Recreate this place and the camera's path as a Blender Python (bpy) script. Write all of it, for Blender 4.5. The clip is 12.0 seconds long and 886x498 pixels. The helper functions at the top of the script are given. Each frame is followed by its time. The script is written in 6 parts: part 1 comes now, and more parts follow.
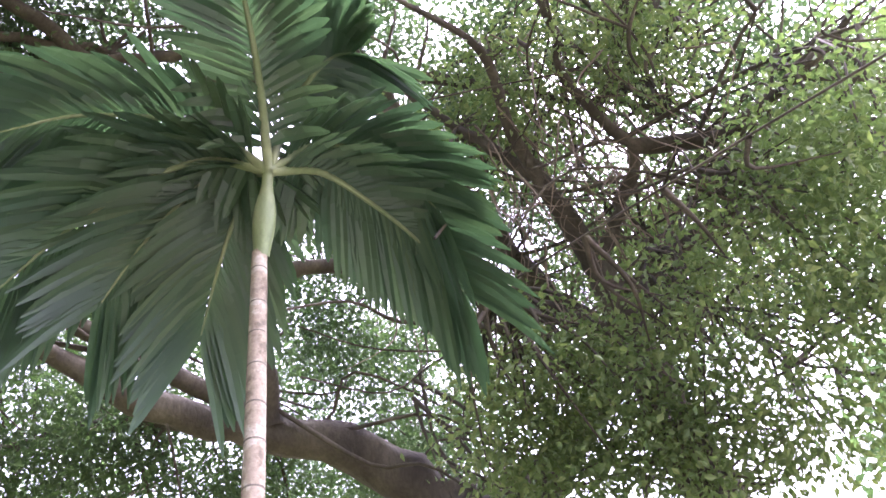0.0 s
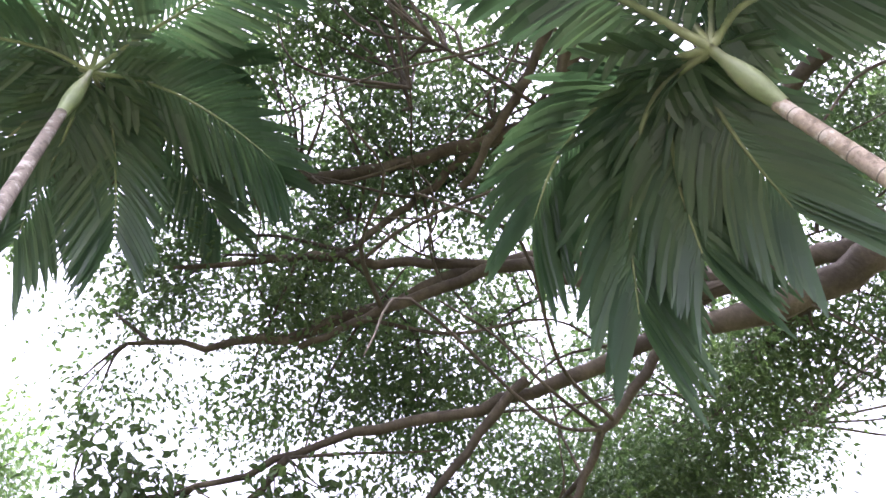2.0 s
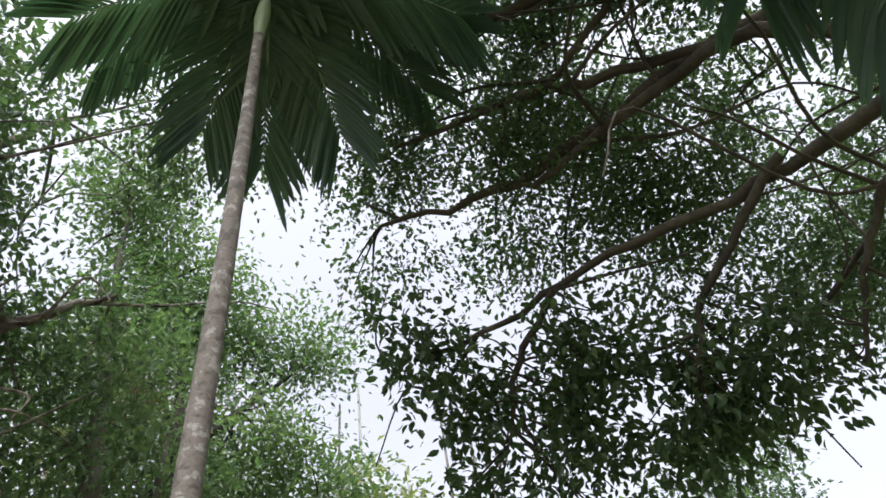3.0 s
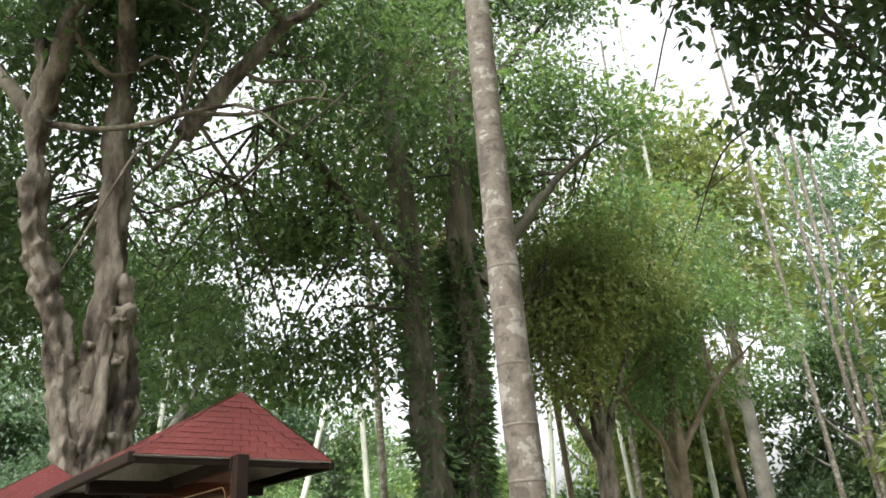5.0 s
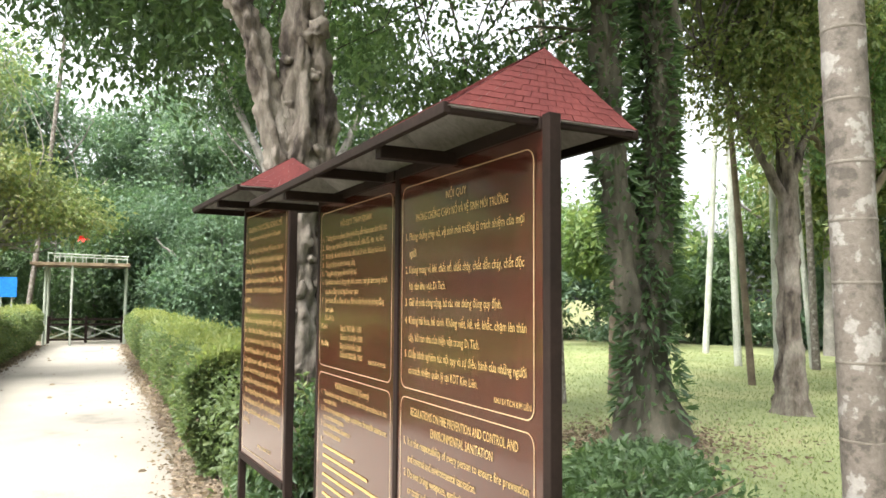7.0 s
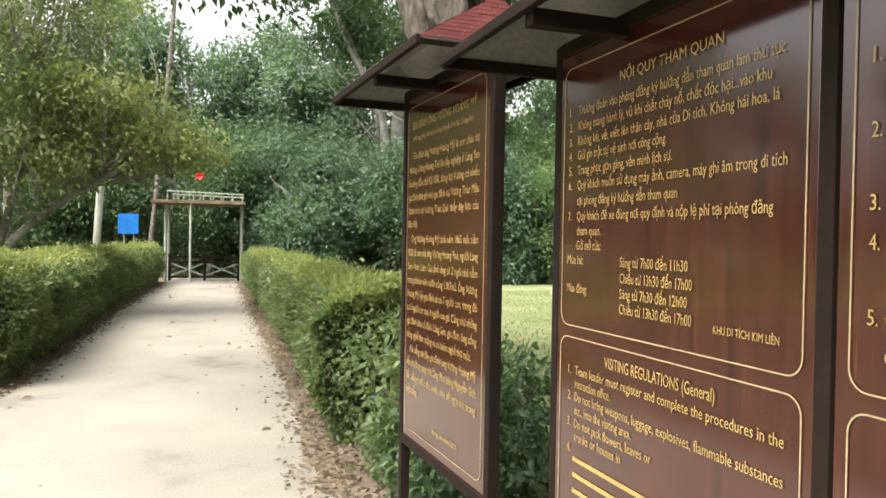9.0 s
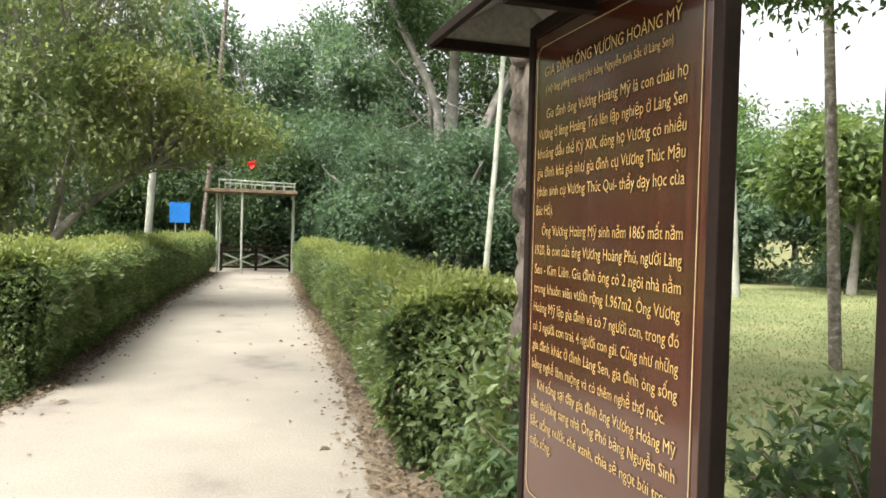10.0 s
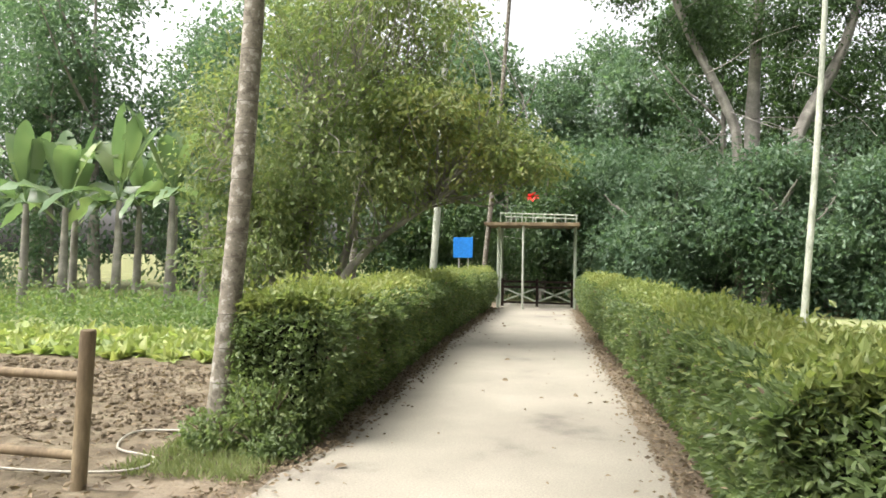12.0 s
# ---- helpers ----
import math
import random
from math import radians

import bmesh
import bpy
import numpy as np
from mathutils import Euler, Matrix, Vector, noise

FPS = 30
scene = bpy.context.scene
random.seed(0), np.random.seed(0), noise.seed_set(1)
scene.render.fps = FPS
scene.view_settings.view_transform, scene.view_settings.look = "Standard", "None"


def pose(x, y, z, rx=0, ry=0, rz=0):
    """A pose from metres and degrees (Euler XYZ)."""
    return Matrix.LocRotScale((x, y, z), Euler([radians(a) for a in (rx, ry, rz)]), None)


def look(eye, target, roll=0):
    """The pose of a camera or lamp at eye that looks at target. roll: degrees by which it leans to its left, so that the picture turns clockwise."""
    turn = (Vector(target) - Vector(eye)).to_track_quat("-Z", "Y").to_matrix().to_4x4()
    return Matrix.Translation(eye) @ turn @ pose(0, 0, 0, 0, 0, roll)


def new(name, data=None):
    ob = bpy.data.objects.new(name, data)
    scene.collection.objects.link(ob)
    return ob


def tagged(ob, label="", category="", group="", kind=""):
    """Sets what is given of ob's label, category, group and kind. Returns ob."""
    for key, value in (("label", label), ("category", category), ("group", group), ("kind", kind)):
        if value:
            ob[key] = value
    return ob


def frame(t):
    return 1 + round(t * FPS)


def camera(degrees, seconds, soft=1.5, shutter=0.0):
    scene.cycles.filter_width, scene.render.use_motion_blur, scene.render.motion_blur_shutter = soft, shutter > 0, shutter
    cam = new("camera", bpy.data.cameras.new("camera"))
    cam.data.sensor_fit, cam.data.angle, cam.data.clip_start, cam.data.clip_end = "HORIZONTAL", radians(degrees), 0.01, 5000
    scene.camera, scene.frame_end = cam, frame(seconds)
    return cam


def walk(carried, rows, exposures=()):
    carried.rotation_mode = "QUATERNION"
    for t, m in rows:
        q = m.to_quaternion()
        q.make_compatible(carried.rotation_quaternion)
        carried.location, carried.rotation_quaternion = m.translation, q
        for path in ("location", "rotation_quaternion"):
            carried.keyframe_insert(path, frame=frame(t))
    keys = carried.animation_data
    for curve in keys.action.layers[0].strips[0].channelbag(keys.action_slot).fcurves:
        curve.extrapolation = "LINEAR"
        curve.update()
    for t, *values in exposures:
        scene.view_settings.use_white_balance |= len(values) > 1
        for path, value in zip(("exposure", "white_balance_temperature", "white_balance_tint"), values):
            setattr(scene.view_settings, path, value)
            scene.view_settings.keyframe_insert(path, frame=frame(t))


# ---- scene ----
cam = camera(62.4, 12.0, soft=1.6)
PATH = [
    (0, (0.187, 0.616, 1.791), (0.746, -0.511, 3.346), -16.0),
    (0.5, (0.194, 0.696, 1.789), (0.845, -0.192, 3.459), -19.9),
    (1, (0.217, 0.787, 1.78), (1.058, 0.147, 3.478), -21.9),
    (1.5, (0.238, 0.871, 1.774), (1.216, 0.471, 3.472), -21.6),
    (2, (0.256, 0.932, 1.763), (1.343, 0.828, 3.439), -19.3),
    (2.5, (0.266, 0.956, 1.764), (1.417, 1.164, 3.387), -15.2),
    (3, (0.243, 0.994, 1.777), (1.423, 1.6, 3.274), -9.3),
    (3.5, (0.225, 1.03, 1.768), (1.385, 1.957, 3.107), -6.3),
    (3.7, (0.224, 1.05, 1.762), (1.366, 2.094, 3.029), -5.6),
    (5.3, (0.25, 1.165, 1.74), (1.273, 2.748, 2.414), -2.7),
    (5.5, (0.238, 1.211, 1.718), (1.232, 2.844, 2.308), -2.2),
    (6, (0.166, 1.298, 1.672), (1.081, 3.034, 2.06), -0.5),
    (6.5, (0.092, 1.433, 1.641), (0.946, 3.224, 1.89), 0.2),
    (7, (0.001, 1.556, 1.601), (0.782, 3.393, 1.735), 0.4),
    (7.5, (-0.012, 1.782, 1.563), (0.661, 3.664, 1.626), 0.3),
    (7.7, (-0.008, 1.93, 1.556), (0.62, 3.829, 1.611), 0.4),
    (9.3, (-0.042, 3.193, 1.517), (0.453, 5.13, 1.481), 1.1),
    (9.5, (-0.048, 3.34, 1.516), (0.42, 5.285, 1.476), 1.2),
    (10, (-0.079, 3.875, 1.517), (0.317, 5.835, 1.467), 1.5),
    (10.5, (-0.09, 4.235, 1.533), (0.206, 6.212, 1.498), 0.9),
    (11, (-0.087, 4.61, 1.538), (-0.006, 6.608, 1.55), 2.2),
    (11.5, (-0.22, 5.006, 1.5), (-0.316, 7.004, 1.528), 2.0),
    (12, (-0.322, 5.287, 1.537), (-0.665, 7.257, 1.561), 0.9),
]

EXPOSURES = [(0.0, 3.35, 5700, 42), (1.6, 3.2, 5850, 38), (2.4, 2.7, 5800, 30), (2.8, 1.9, 5900, 18), (3.3, 1.2, 6300, 15), (3.7, 1.18, 6400, 14), (5.0, 2.05, 6500, 11),
             (6.0, 2.6, 6400, 10), (7.5, 2.4, 6500, 12), (9.5, 1.95, 6700, 12), (12.0, 1.95, 6700, 10)]
walk(cam, [(t, look(eye, target, roll)) for t, eye, target, roll in PATH], EXPOSURES)

# ---- sky and sun: bright overcast ----
world = bpy.data.worlds.new("overcast_sky")
scene.world = world
world.use_nodes = True
wn = world.node_tree.nodes
sky = wn.new("ShaderNodeTexSky")
sky.sky_type = "NISHITA"
sky.sun_disc = False
sky.sun_elevation = radians(62)
sky.sun_rotation = radians(238)
sky.air_density, sky.dust_density, sky.ozone_density = 1.0, 8.0, 0.6
pale = wn.new("ShaderNodeHueSaturation")
pale.inputs["Saturation"].default_value = 0.2
world.node_tree.links.new(sky.outputs["Color"], pale.inputs["Color"])
world.node_tree.links.new(pale.outputs["Color"], wn["Background"].inputs["Color"])
wn["Background"].inputs["Strength"].default_value = 0.15
sun_data = bpy.data.lights.new("sun", "SUN")
sun_data.energy, sun_data.angle, sun_data.color = 0.6, radians(40), (1.0, 0.96, 0.9)
sun = new("sun", sun_data)
sun.matrix_world = look((-8, -5, 18), (0, 0, 0))

# ---- mesh helpers ----
RNG = np.random.default_rng(7)


def mesh_np(name, verts, faces, material=None, smooth=False):
    """A mesh from arrays of vertices and of equal-sided faces."""
    verts, faces = np.asarray(verts, dtype=np.float32), np.asarray(faces, dtype=np.int32)
    me = bpy.data.meshes.new(name)
    n, k = faces.shape
    me.vertices.add(len(verts))
    me.vertices.foreach_set("co", verts.ravel())
    me.loops.add(n * k)
    me.loops.foreach_set("vertex_index", faces.ravel())
    me.polygons.add(n)
    me.polygons.foreach_set("loop_start", np.arange(0, n * k, k, dtype=np.int32))
    me.polygons.foreach_set("use_smooth", np.full(n, smooth))
    me.update(calc_edges=True)
    if material:
        me.materials.append(material)
    return me


def thing(name, at, label, category, group="", kind=""):
    ob = new(name)
    ob.empty_display_size = 0.1
    ob.location = at
    return tagged(ob, label, category, group, kind)


def attach(name, me, parent, label="", kind=""):
    """Link a mesh in world coordinates as a part of its thing."""
    ob = new(name, me)
    if parent:
        ob.parent = parent
        if parent.data is None:
            ob.matrix_parent_inverse = Matrix.Translation(-Vector(parent.location))
    return tagged(ob, label, kind=kind)


def part(name, bm, material, parent, label=""):
    me = bpy.data.meshes.new(name)
    bm.to_mesh(me)
    bm.free()
    me.materials.append(material)
    return attach(name, me, parent, label)


def box(bm, lo, hi, m=Matrix(), bevel=0.0):
    c = [(a + b) / 2 for a, b in zip(lo, hi)]
    s = [b - a for a, b in zip(lo, hi)]
    made = bmesh.ops.create_cube(bm, size=1.0, matrix=m @ Matrix.Translation(c) @ Matrix.Diagonal((*s, 1)))
    if bevel:
        edges = list({e for v in made["verts"] for e in v.link_edges})
        bmesh.ops.bevel(bm, geom=edges, offset=bevel, segments=2, affect="EDGES", profile=0.6)
    return bm


def smooth_line(pts, per=5):
    """Catmull-Rom through points with any number of columns."""
    p = np.asarray(pts, dtype=float)
    if len(p) < 3:
        s = np.linspace(0, 1, per + 1)[:, None]
        return p[0] * (1 - s) + p[-1] * s
    q = np.vstack([2 * p[0] - p[1], p, 2 * p[-1] - p[-2]])
    out = []
    for i in range(1, len(q) - 2):
        for s in np.arange(per) / per:
            a, b, c, d = q[i - 1:i + 3]
            out.append(0.5 * (2 * b + (c - a) * s + (2 * a - 5 * b + 4 * c - d) * s ** 2 + (3 * b - a - 3 * c + d) * s ** 3))
    out.append(q[-2])
    return np.array(out)


def tube(line, radii, sides=8, rough=0.0, lobes=0, seed=0):
    """Vertices and quads of a tube along a line; rough and lobes shape its skin."""
    line, radii = np.asarray(line, dtype=float), np.asarray(radii, dtype=float)
    tang = np.gradient(line, axis=0)
    tang /= np.linalg.norm(tang, axis=1)[:, None] + 1e-9
    ref = np.array([0.31, 0.95, 0.05]) if abs(tang[:, 2]).mean() > 0.5 else np.array([0.05, 0.1, 1.0])
    a = np.cross(tang, ref)
    a /= np.linalg.norm(a, axis=1)[:, None] + 1e-9
    b = np.cross(tang, a)
    ang = np.linspace(0, 2 * np.pi, sides, endpoint=False)
    rng = np.random.default_rng(seed)
    r = radii[:, None] * np.ones((1, sides))
    if rough:
        n = rng.normal(size=(len(line), sides))
        n = (n + np.roll(n, 1, 0) + np.roll(n, 1, 1) + np.roll(n, -1, 1)) / 2
        r = r * (1 + rough * n)
    if lobes:
        twist = np.linspace(0, 1.6, len(line))[:, None]
        r = r * (1 + 0.16 * np.sin(lobes * ang[None] + twist + seed) + 0.1 * np.sin((lobes + 2) * ang[None] - 1.7 * twist))
    v = line[:, None] + r[..., None] * (np.cos(ang)[None, :, None] * a[:, None] + np.sin(ang)[None, :, None] * b[:, None])
    k, n = sides, len(line)
    i, j = np.meshgrid(np.arange(n - 1), np.arange(k), indexing="ij")
    f = np.stack([i * k + j, i * k + (j + 1) % k, (i + 1) * k + (j + 1) % k, (i + 1) * k + j], -1).reshape(-1, 4)
    return v.reshape(-1, 3), f


def join_np(parts):
    vs, fs, o = [], [], 0
    for v, f in parts:
        vs.append(v)
        fs.append(np.asarray(f) + o)
        o += len(v)
    return np.vstack(vs), np.vstack(fs)


def leaves_np(at, way, length, width, rng, fold=0.25, six=False):
    """Folded leaf blades: four corners each, or six for blades seen near."""
    n = len(at)
    way = way / (np.linalg.norm(way, axis=1)[:, None] + 1e-9)
    nor = rng.normal(size=(n, 3)) * 0.7 + [0, 0, 1.0]
    side = np.cross(way, nor)
    side /= np.linalg.norm(side, axis=1)[:, None] + 1e-9
    nor = np.cross(side, way)
    L = (length * rng.uniform(0.65, 1.25, n))[:, None]
    W = L * width / length * 0.5
    if not six:
        v = np.stack([at, at + way * L * 0.45 + side * W + nor * W * fold, at + way * L - nor * L * 0.08, at + way * L * 0.45 - side * W + nor * W * fold], 1)
        o = np.arange(n)[:, None] * 4
        f = np.stack([o + [0, 1, 2], o + [0, 2, 3]], 1)
        return v.reshape(-1, 3), f.reshape(-1, 3)
    v = np.stack([at, at + way * L * 0.28 + side * W * 0.85 + nor * W * fold, at + way * L * 0.62 + side * W * 0.85 + nor * W * fold, at + way * L - nor * L * 0.16,
                  at + way * L * 0.62 - side * W * 0.85 + nor * W * fold, at + way * L * 0.28 - side * W * 0.85 + nor * W * fold, at + way * L * 0.5], 1)
    o = np.arange(n)[:, None] * 7
    f = np.stack([o + c for c in ([0, 1, 6], [1, 2, 6], [2, 3, 6], [3, 4, 6], [4, 5, 6], [5, 0, 6])], 1)
    return v.reshape(-1, 3), f.reshape(-1, 3)


def crown_points(blobs, count, rng, gap=-0.05, freq=0.55, shell=2.2):
    """Twig places inside ellipsoid blobs (x, y, z, rx, ry, rz), with gaps cut by noise."""
    b = np.asarray(blobs, dtype=float)
    weight = (b[:, 3] * b[:, 4] * b[:, 5]) ** 0.8
    pick = rng.choice(len(b), size=count * 3, p=weight / weight.sum())
    d = rng.normal(size=(count * 3, 3))
    d /= np.linalg.norm(d, axis=1)[:, None]
    r = rng.uniform(0, 1, count * 3) ** (1 / shell)
    p = b[pick, :3] + d * r[:, None] * b[pick, 3:]
    keep = [i for i, q in enumerate(p) if noise.noise(Vector(q * freq)) + 0.5 * noise.noise(Vector(q * freq * 3.1)) > gap]
    return p[keep[:count]], d[keep[:count]]


def crown_mesh(name, points, out, per, spread, length, width, material, rng, droop=0.4, six=False):
    n = len(points) * per
    c = np.repeat(points, per, 0)
    at = c + rng.normal(size=(n, 3)) * spread * [1, 1, 0.7]
    way = rng.normal(size=(n, 3)) * 0.8 + np.repeat(out, per, 0) * 0.6 - [0, 0, droop]
    v, f = leaves_np(at, way, length, width, rng, six=six)
    return mesh_np(name, v, f, material)


def twig_parts(points, limbs, rng, count, r0=0.022):
    """Thin branches from the limbs to twig places."""
    nodes = np.vstack(limbs)[:, :3]
    made = []
    for p in points[rng.choice(len(points), size=min(count, len(points)), replace=False)]:
        near = nodes[np.argsort(((nodes - p) ** 2 * [1, 1, 0.6]).sum(1))[rng.integers(0, 3)]]
        mid = (near + p) / 2 + rng.normal(size=3) * 0.12 * np.linalg.norm(p - near)
        line = smooth_line([near, mid, p], 4)
        made.append(tube(line, np.linspace(r0, r0 * 0.25, len(line)), 4))
    return join_np(made)


def tree(name, label, stems, limbs, blobs, count, per, bark, leaf, spread=0.3, length=0.11, width=0.055, twigs=60, gap=-0.05, freq=0.55, seed=1, droop=0.4,
         sides=12, rough=0.05, lobes=3, category="tree", shell=2.2, group="", six=False, gnarl=0.0, per_stem=6, boughs=0, bough_r=0.04):
    """A tree: stems and limbs are rows of (x, y, z, radius)."""
    rng = np.random.default_rng(seed)
    base = stems[0][0]
    ob = thing(name, (base[0], base[1], 0), label, category, group)
    lines = []
    for i, s in enumerate(stems):
        line = smooth_line(s, per_stem)
        lines.append(line)
        v, f = tube(line[:, :3], line[:, 3], sides, rough, lobes, seed + i)
        if gnarl:
            axis = np.repeat(line[:, :3], sides, 0)
            out = (v - axis) / (np.linalg.norm(v - axis, axis=1)[:, None] + 1e-9)
            amp = np.array([noise.noise(Vector(q * [5, 5, 2.2])) + 1.0 * noise.noise(Vector(q * [11, 11, 6])) + 0.7 * noise.noise(Vector(q * [25, 25, 14])) for q in v])
            v = v + out * (gnarl * amp)[:, None]
        attach("trunk", mesh_np("trunk", v, f, bark, True), ob)
    for i, s in enumerate(limbs):
        line = smooth_line(s, 6)
        line[1:-1, :3] += rng.normal(size=(len(line) - 2, 3)) * 0.016
        lines.append(line)
        v, f = tube(line[:, :3], line[:, 3], 8, rough, 0, seed + 20 + i)
        attach("limb", mesh_np("limb", v, f, bark, True), ob)
    if boughs:
        nodes, made = np.vstack(lines[len(stems):] or lines), []
        for k in range(boughs):
            s = nodes[rng.integers(0, len(nodes))]
            d = rng.normal(size=3) * [1, 1, 0.3]
            d /= np.linalg.norm(d)
            L = rng.uniform(1.2, 3.4)
            bend = rng.normal(size=3) * 0.35
            line = smooth_line([s[:3], s[:3] + d * L * 0.35 + bend * 0.4, s[:3] + d * L * 0.7 + bend * 0.2 + [0, 0, 0.15], s[:3] + d * L + bend], 4)
            made.append(tube(line, np.linspace(min(bough_r, s[3]) * rng.uniform(0.5, 1), 0.007, len(line)), 6, 0.08, 0, k))
            if k % 3:
                nodes = np.vstack([nodes, np.hstack([line[4:9], np.full((len(line[4:9]), 1), bough_r * 0.6)])])
        lines.append(nodes)
        v, f = join_np(made)
        attach("bough_network", mesh_np("bough_network", v, f, bark, True), ob, kind="stuff")
    points, out = crown_points(blobs, count, rng, gap, freq, shell)
    if twigs:
        v, f = twig_parts(points, lines, rng, twigs)
        attach("branchwork", mesh_np("branchwork", v, f, bark, True), ob, kind="stuff")
    attach("crown", crown_mesh("crown", points, out, per, spread, length, width, leaf, rng, droop, six), ob)
    return ob


# ---- materials ----
def node_material(name):
    mat = bpy.data.materials.new(name)
    mat.use_nodes = True
    nt = mat.node_tree
    return mat, nt, nt.nodes, nt.links.new, nt.nodes["Principled BSDF"]


def ramp_of(nodes, stops):
    ramp = nodes.new("ShaderNodeValToRGB")
    el = ramp.color_ramp.elements
    while len(el) < len(stops):
        el.new(0.5)
    for e, (p, c) in zip(el, stops):
        e.position, e.color = p, (*c, 1)
    return ramp


def noise_node(nodes, link, scale, detail=6.0, rough=0.6, stretch=None):
    tc = nodes.new("ShaderNodeTexCoord")
    mp = nodes.new("ShaderNodeMapping")
    mp.inputs["Scale"].default_value = stretch or (1, 1, 1)
    nz = nodes.new("ShaderNodeTexNoise")
    nz.inputs["Scale"].default_value, nz.inputs["Detail"].default_value, nz.inputs["Roughness"].default_value = scale, detail, rough
    link(tc.outputs["Object"], mp.inputs["Vector"])
    link(mp.outputs["Vector"], nz.inputs["Vector"])
    return nz


def mix_of(nodes, link, kind, fac, a, b):
    mx = nodes.new("ShaderNodeMix")
    mx.data_type, mx.blend_type = "RGBA", kind
    mx.inputs[0].default_value = fac if isinstance(fac, float) else 1.0
    if not isinstance(fac, float):
        link(fac, mx.inputs[0])
    link(a, mx.inputs[6])
    link(b, mx.inputs[7])
    return mx.outputs[2]


def surface(name, stops, scale, fine=None, rough=0.85, bump=0.3, bump_scale=30.0, stretch=None, dist=0.02, spec=0.3):
    """A surface with broad patches, fine grain and relief."""
    mat, nt, nodes, link, bsdf = node_material(name)
    broad = noise_node(nodes, link, scale, stretch=stretch)
    ramp = ramp_of(nodes, stops)
    link(broad.outputs["Fac"], ramp.inputs["Fac"])
    grain = noise_node(nodes, link, fine or scale * 12, 8.0, 0.7, stretch)
    gr = ramp_of(nodes, [(0.25, (0.55, 0.55, 0.55)), (0.75, (1.25, 1.25, 1.25))])
    link(grain.outputs["Fac"], gr.inputs["Fac"])
    link(mix_of(nodes, link, "MULTIPLY", 0.8, ramp.outputs["Color"], gr.outputs["Color"]), bsdf.inputs["Base Color"])
    bp = nodes.new("ShaderNodeBump")
    bp.inputs["Strength"].default_value, bp.inputs["Distance"].default_value = bump, dist
    rel = noise_node(nodes, link, bump_scale, 6.0, 0.65, stretch)
    link(rel.outputs["Fac"], bp.inputs["Height"])
    link(bp.outputs["Normal"], bsdf.inputs["Normal"])
    bsdf.inputs["Roughness"].default_value = rough
    bsdf.inputs["Specular IOR Level"].default_value = spec
    return mat


def foliage(name, colours, through_light=0.5, rough=0.45, patch=0.5, spec=0.4):
    """Leaves: each blade its own tint, broad drifts of tone, light coming through."""
    mat, nt, nodes, link, bsdf = node_material(name)
    geo = nodes.new("ShaderNodeNewGeometry")
    k = len(colours) - 1
    ramp = ramp_of(nodes, [(i / k, c) for i, c in enumerate(colours)])
    drift = noise_node(nodes, link, patch, 3.0)
    mixv = nodes.new("ShaderNodeMath")
    mixv.operation = "MULTIPLY_ADD"
    mixv.inputs[1].default_value = 0.55
    link(geo.outputs["Random Per Island"], mixv.inputs[0])
    sub = nodes.new("ShaderNodeMath")
    sub.operation = "MULTIPLY_ADD"
    sub.inputs[1].default_value, sub.inputs[2].default_value = 1.3, -0.42
    link(drift.outputs["Fac"], sub.inputs[0])
    link(sub.outputs[0], mixv.inputs[2])
    link(mixv.outputs[0], ramp.inputs["Fac"])
    link(ramp.outputs["Color"], bsdf.inputs["Base Color"])
    bsdf.inputs["Roughness"].default_value = rough
    bsdf.inputs["Specular IOR Level"].default_value = spec
    tr = nodes.new("ShaderNodeBsdfTranslucent")
    warm = nodes.new("ShaderNodeMix")
    warm.data_type, warm.blend_type = "RGBA", "MULTIPLY"
    warm.inputs[0].default_value = 1.0
    warm.inputs[7].default_value = (1.12, 1.2, 0.72, 1)
    link(ramp.outputs["Color"], warm.inputs[6])
    link(warm.outputs[2], tr.inputs["Color"])
    ms = nodes.new("ShaderNodeMixShader")
    ms.inputs[0].default_value = through_light
    link(bsdf.outputs[0], ms.inputs[1])
    link(tr.outputs[0], ms.inputs[2])
    link(ms.outputs[0], nodes["Material Output"].inputs["Surface"])
    return mat


LEAF_DEEP = foliage("leaf_deep", [(0.04, 0.072, 0.036), (0.062, 0.108, 0.048), (0.095, 0.15, 0.06)])
LEAF_MID = foliage("leaf_mid", [(0.066, 0.117, 0.054), (0.110, 0.182, 0.079), (0.167, 0.238, 0.101)])
LEAF_FRESH = foliage("leaf_fresh", [(0.073, 0.123, 0.048), (0.125, 0.186, 0.070), (0.198, 0.239, 0.090)])
LEAF_YELLOW = foliage("leaf_yellow", [(0.084, 0.128, 0.047), (0.151, 0.194, 0.070), (0.229, 0.221, 0.086)])
# Blue-green leaf of the far trees, lightened: distance haze is put into its colour.
LEAF_BLUE_HAZE = foliage("leaf_blue_green_haze", [(0.058, 0.111, 0.072), (0.098, 0.163, 0.101), (0.150, 0.215, 0.137)], spec=0.5)
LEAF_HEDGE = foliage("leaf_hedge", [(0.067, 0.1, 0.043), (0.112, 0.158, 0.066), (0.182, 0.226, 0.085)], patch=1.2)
LEAF_BUSH = foliage("leaf_bush", [(0.095, 0.132, 0.062), (0.155, 0.2, 0.088), (0.24, 0.262, 0.112)])
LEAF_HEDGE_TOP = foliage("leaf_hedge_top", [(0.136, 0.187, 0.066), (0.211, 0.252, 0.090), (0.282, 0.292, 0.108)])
LEAF_PALM = foliage("leaf_palm", [(0.03, 0.066, 0.042), (0.046, 0.092, 0.053), (0.072, 0.12, 0.062)], 0.32, 0.35)
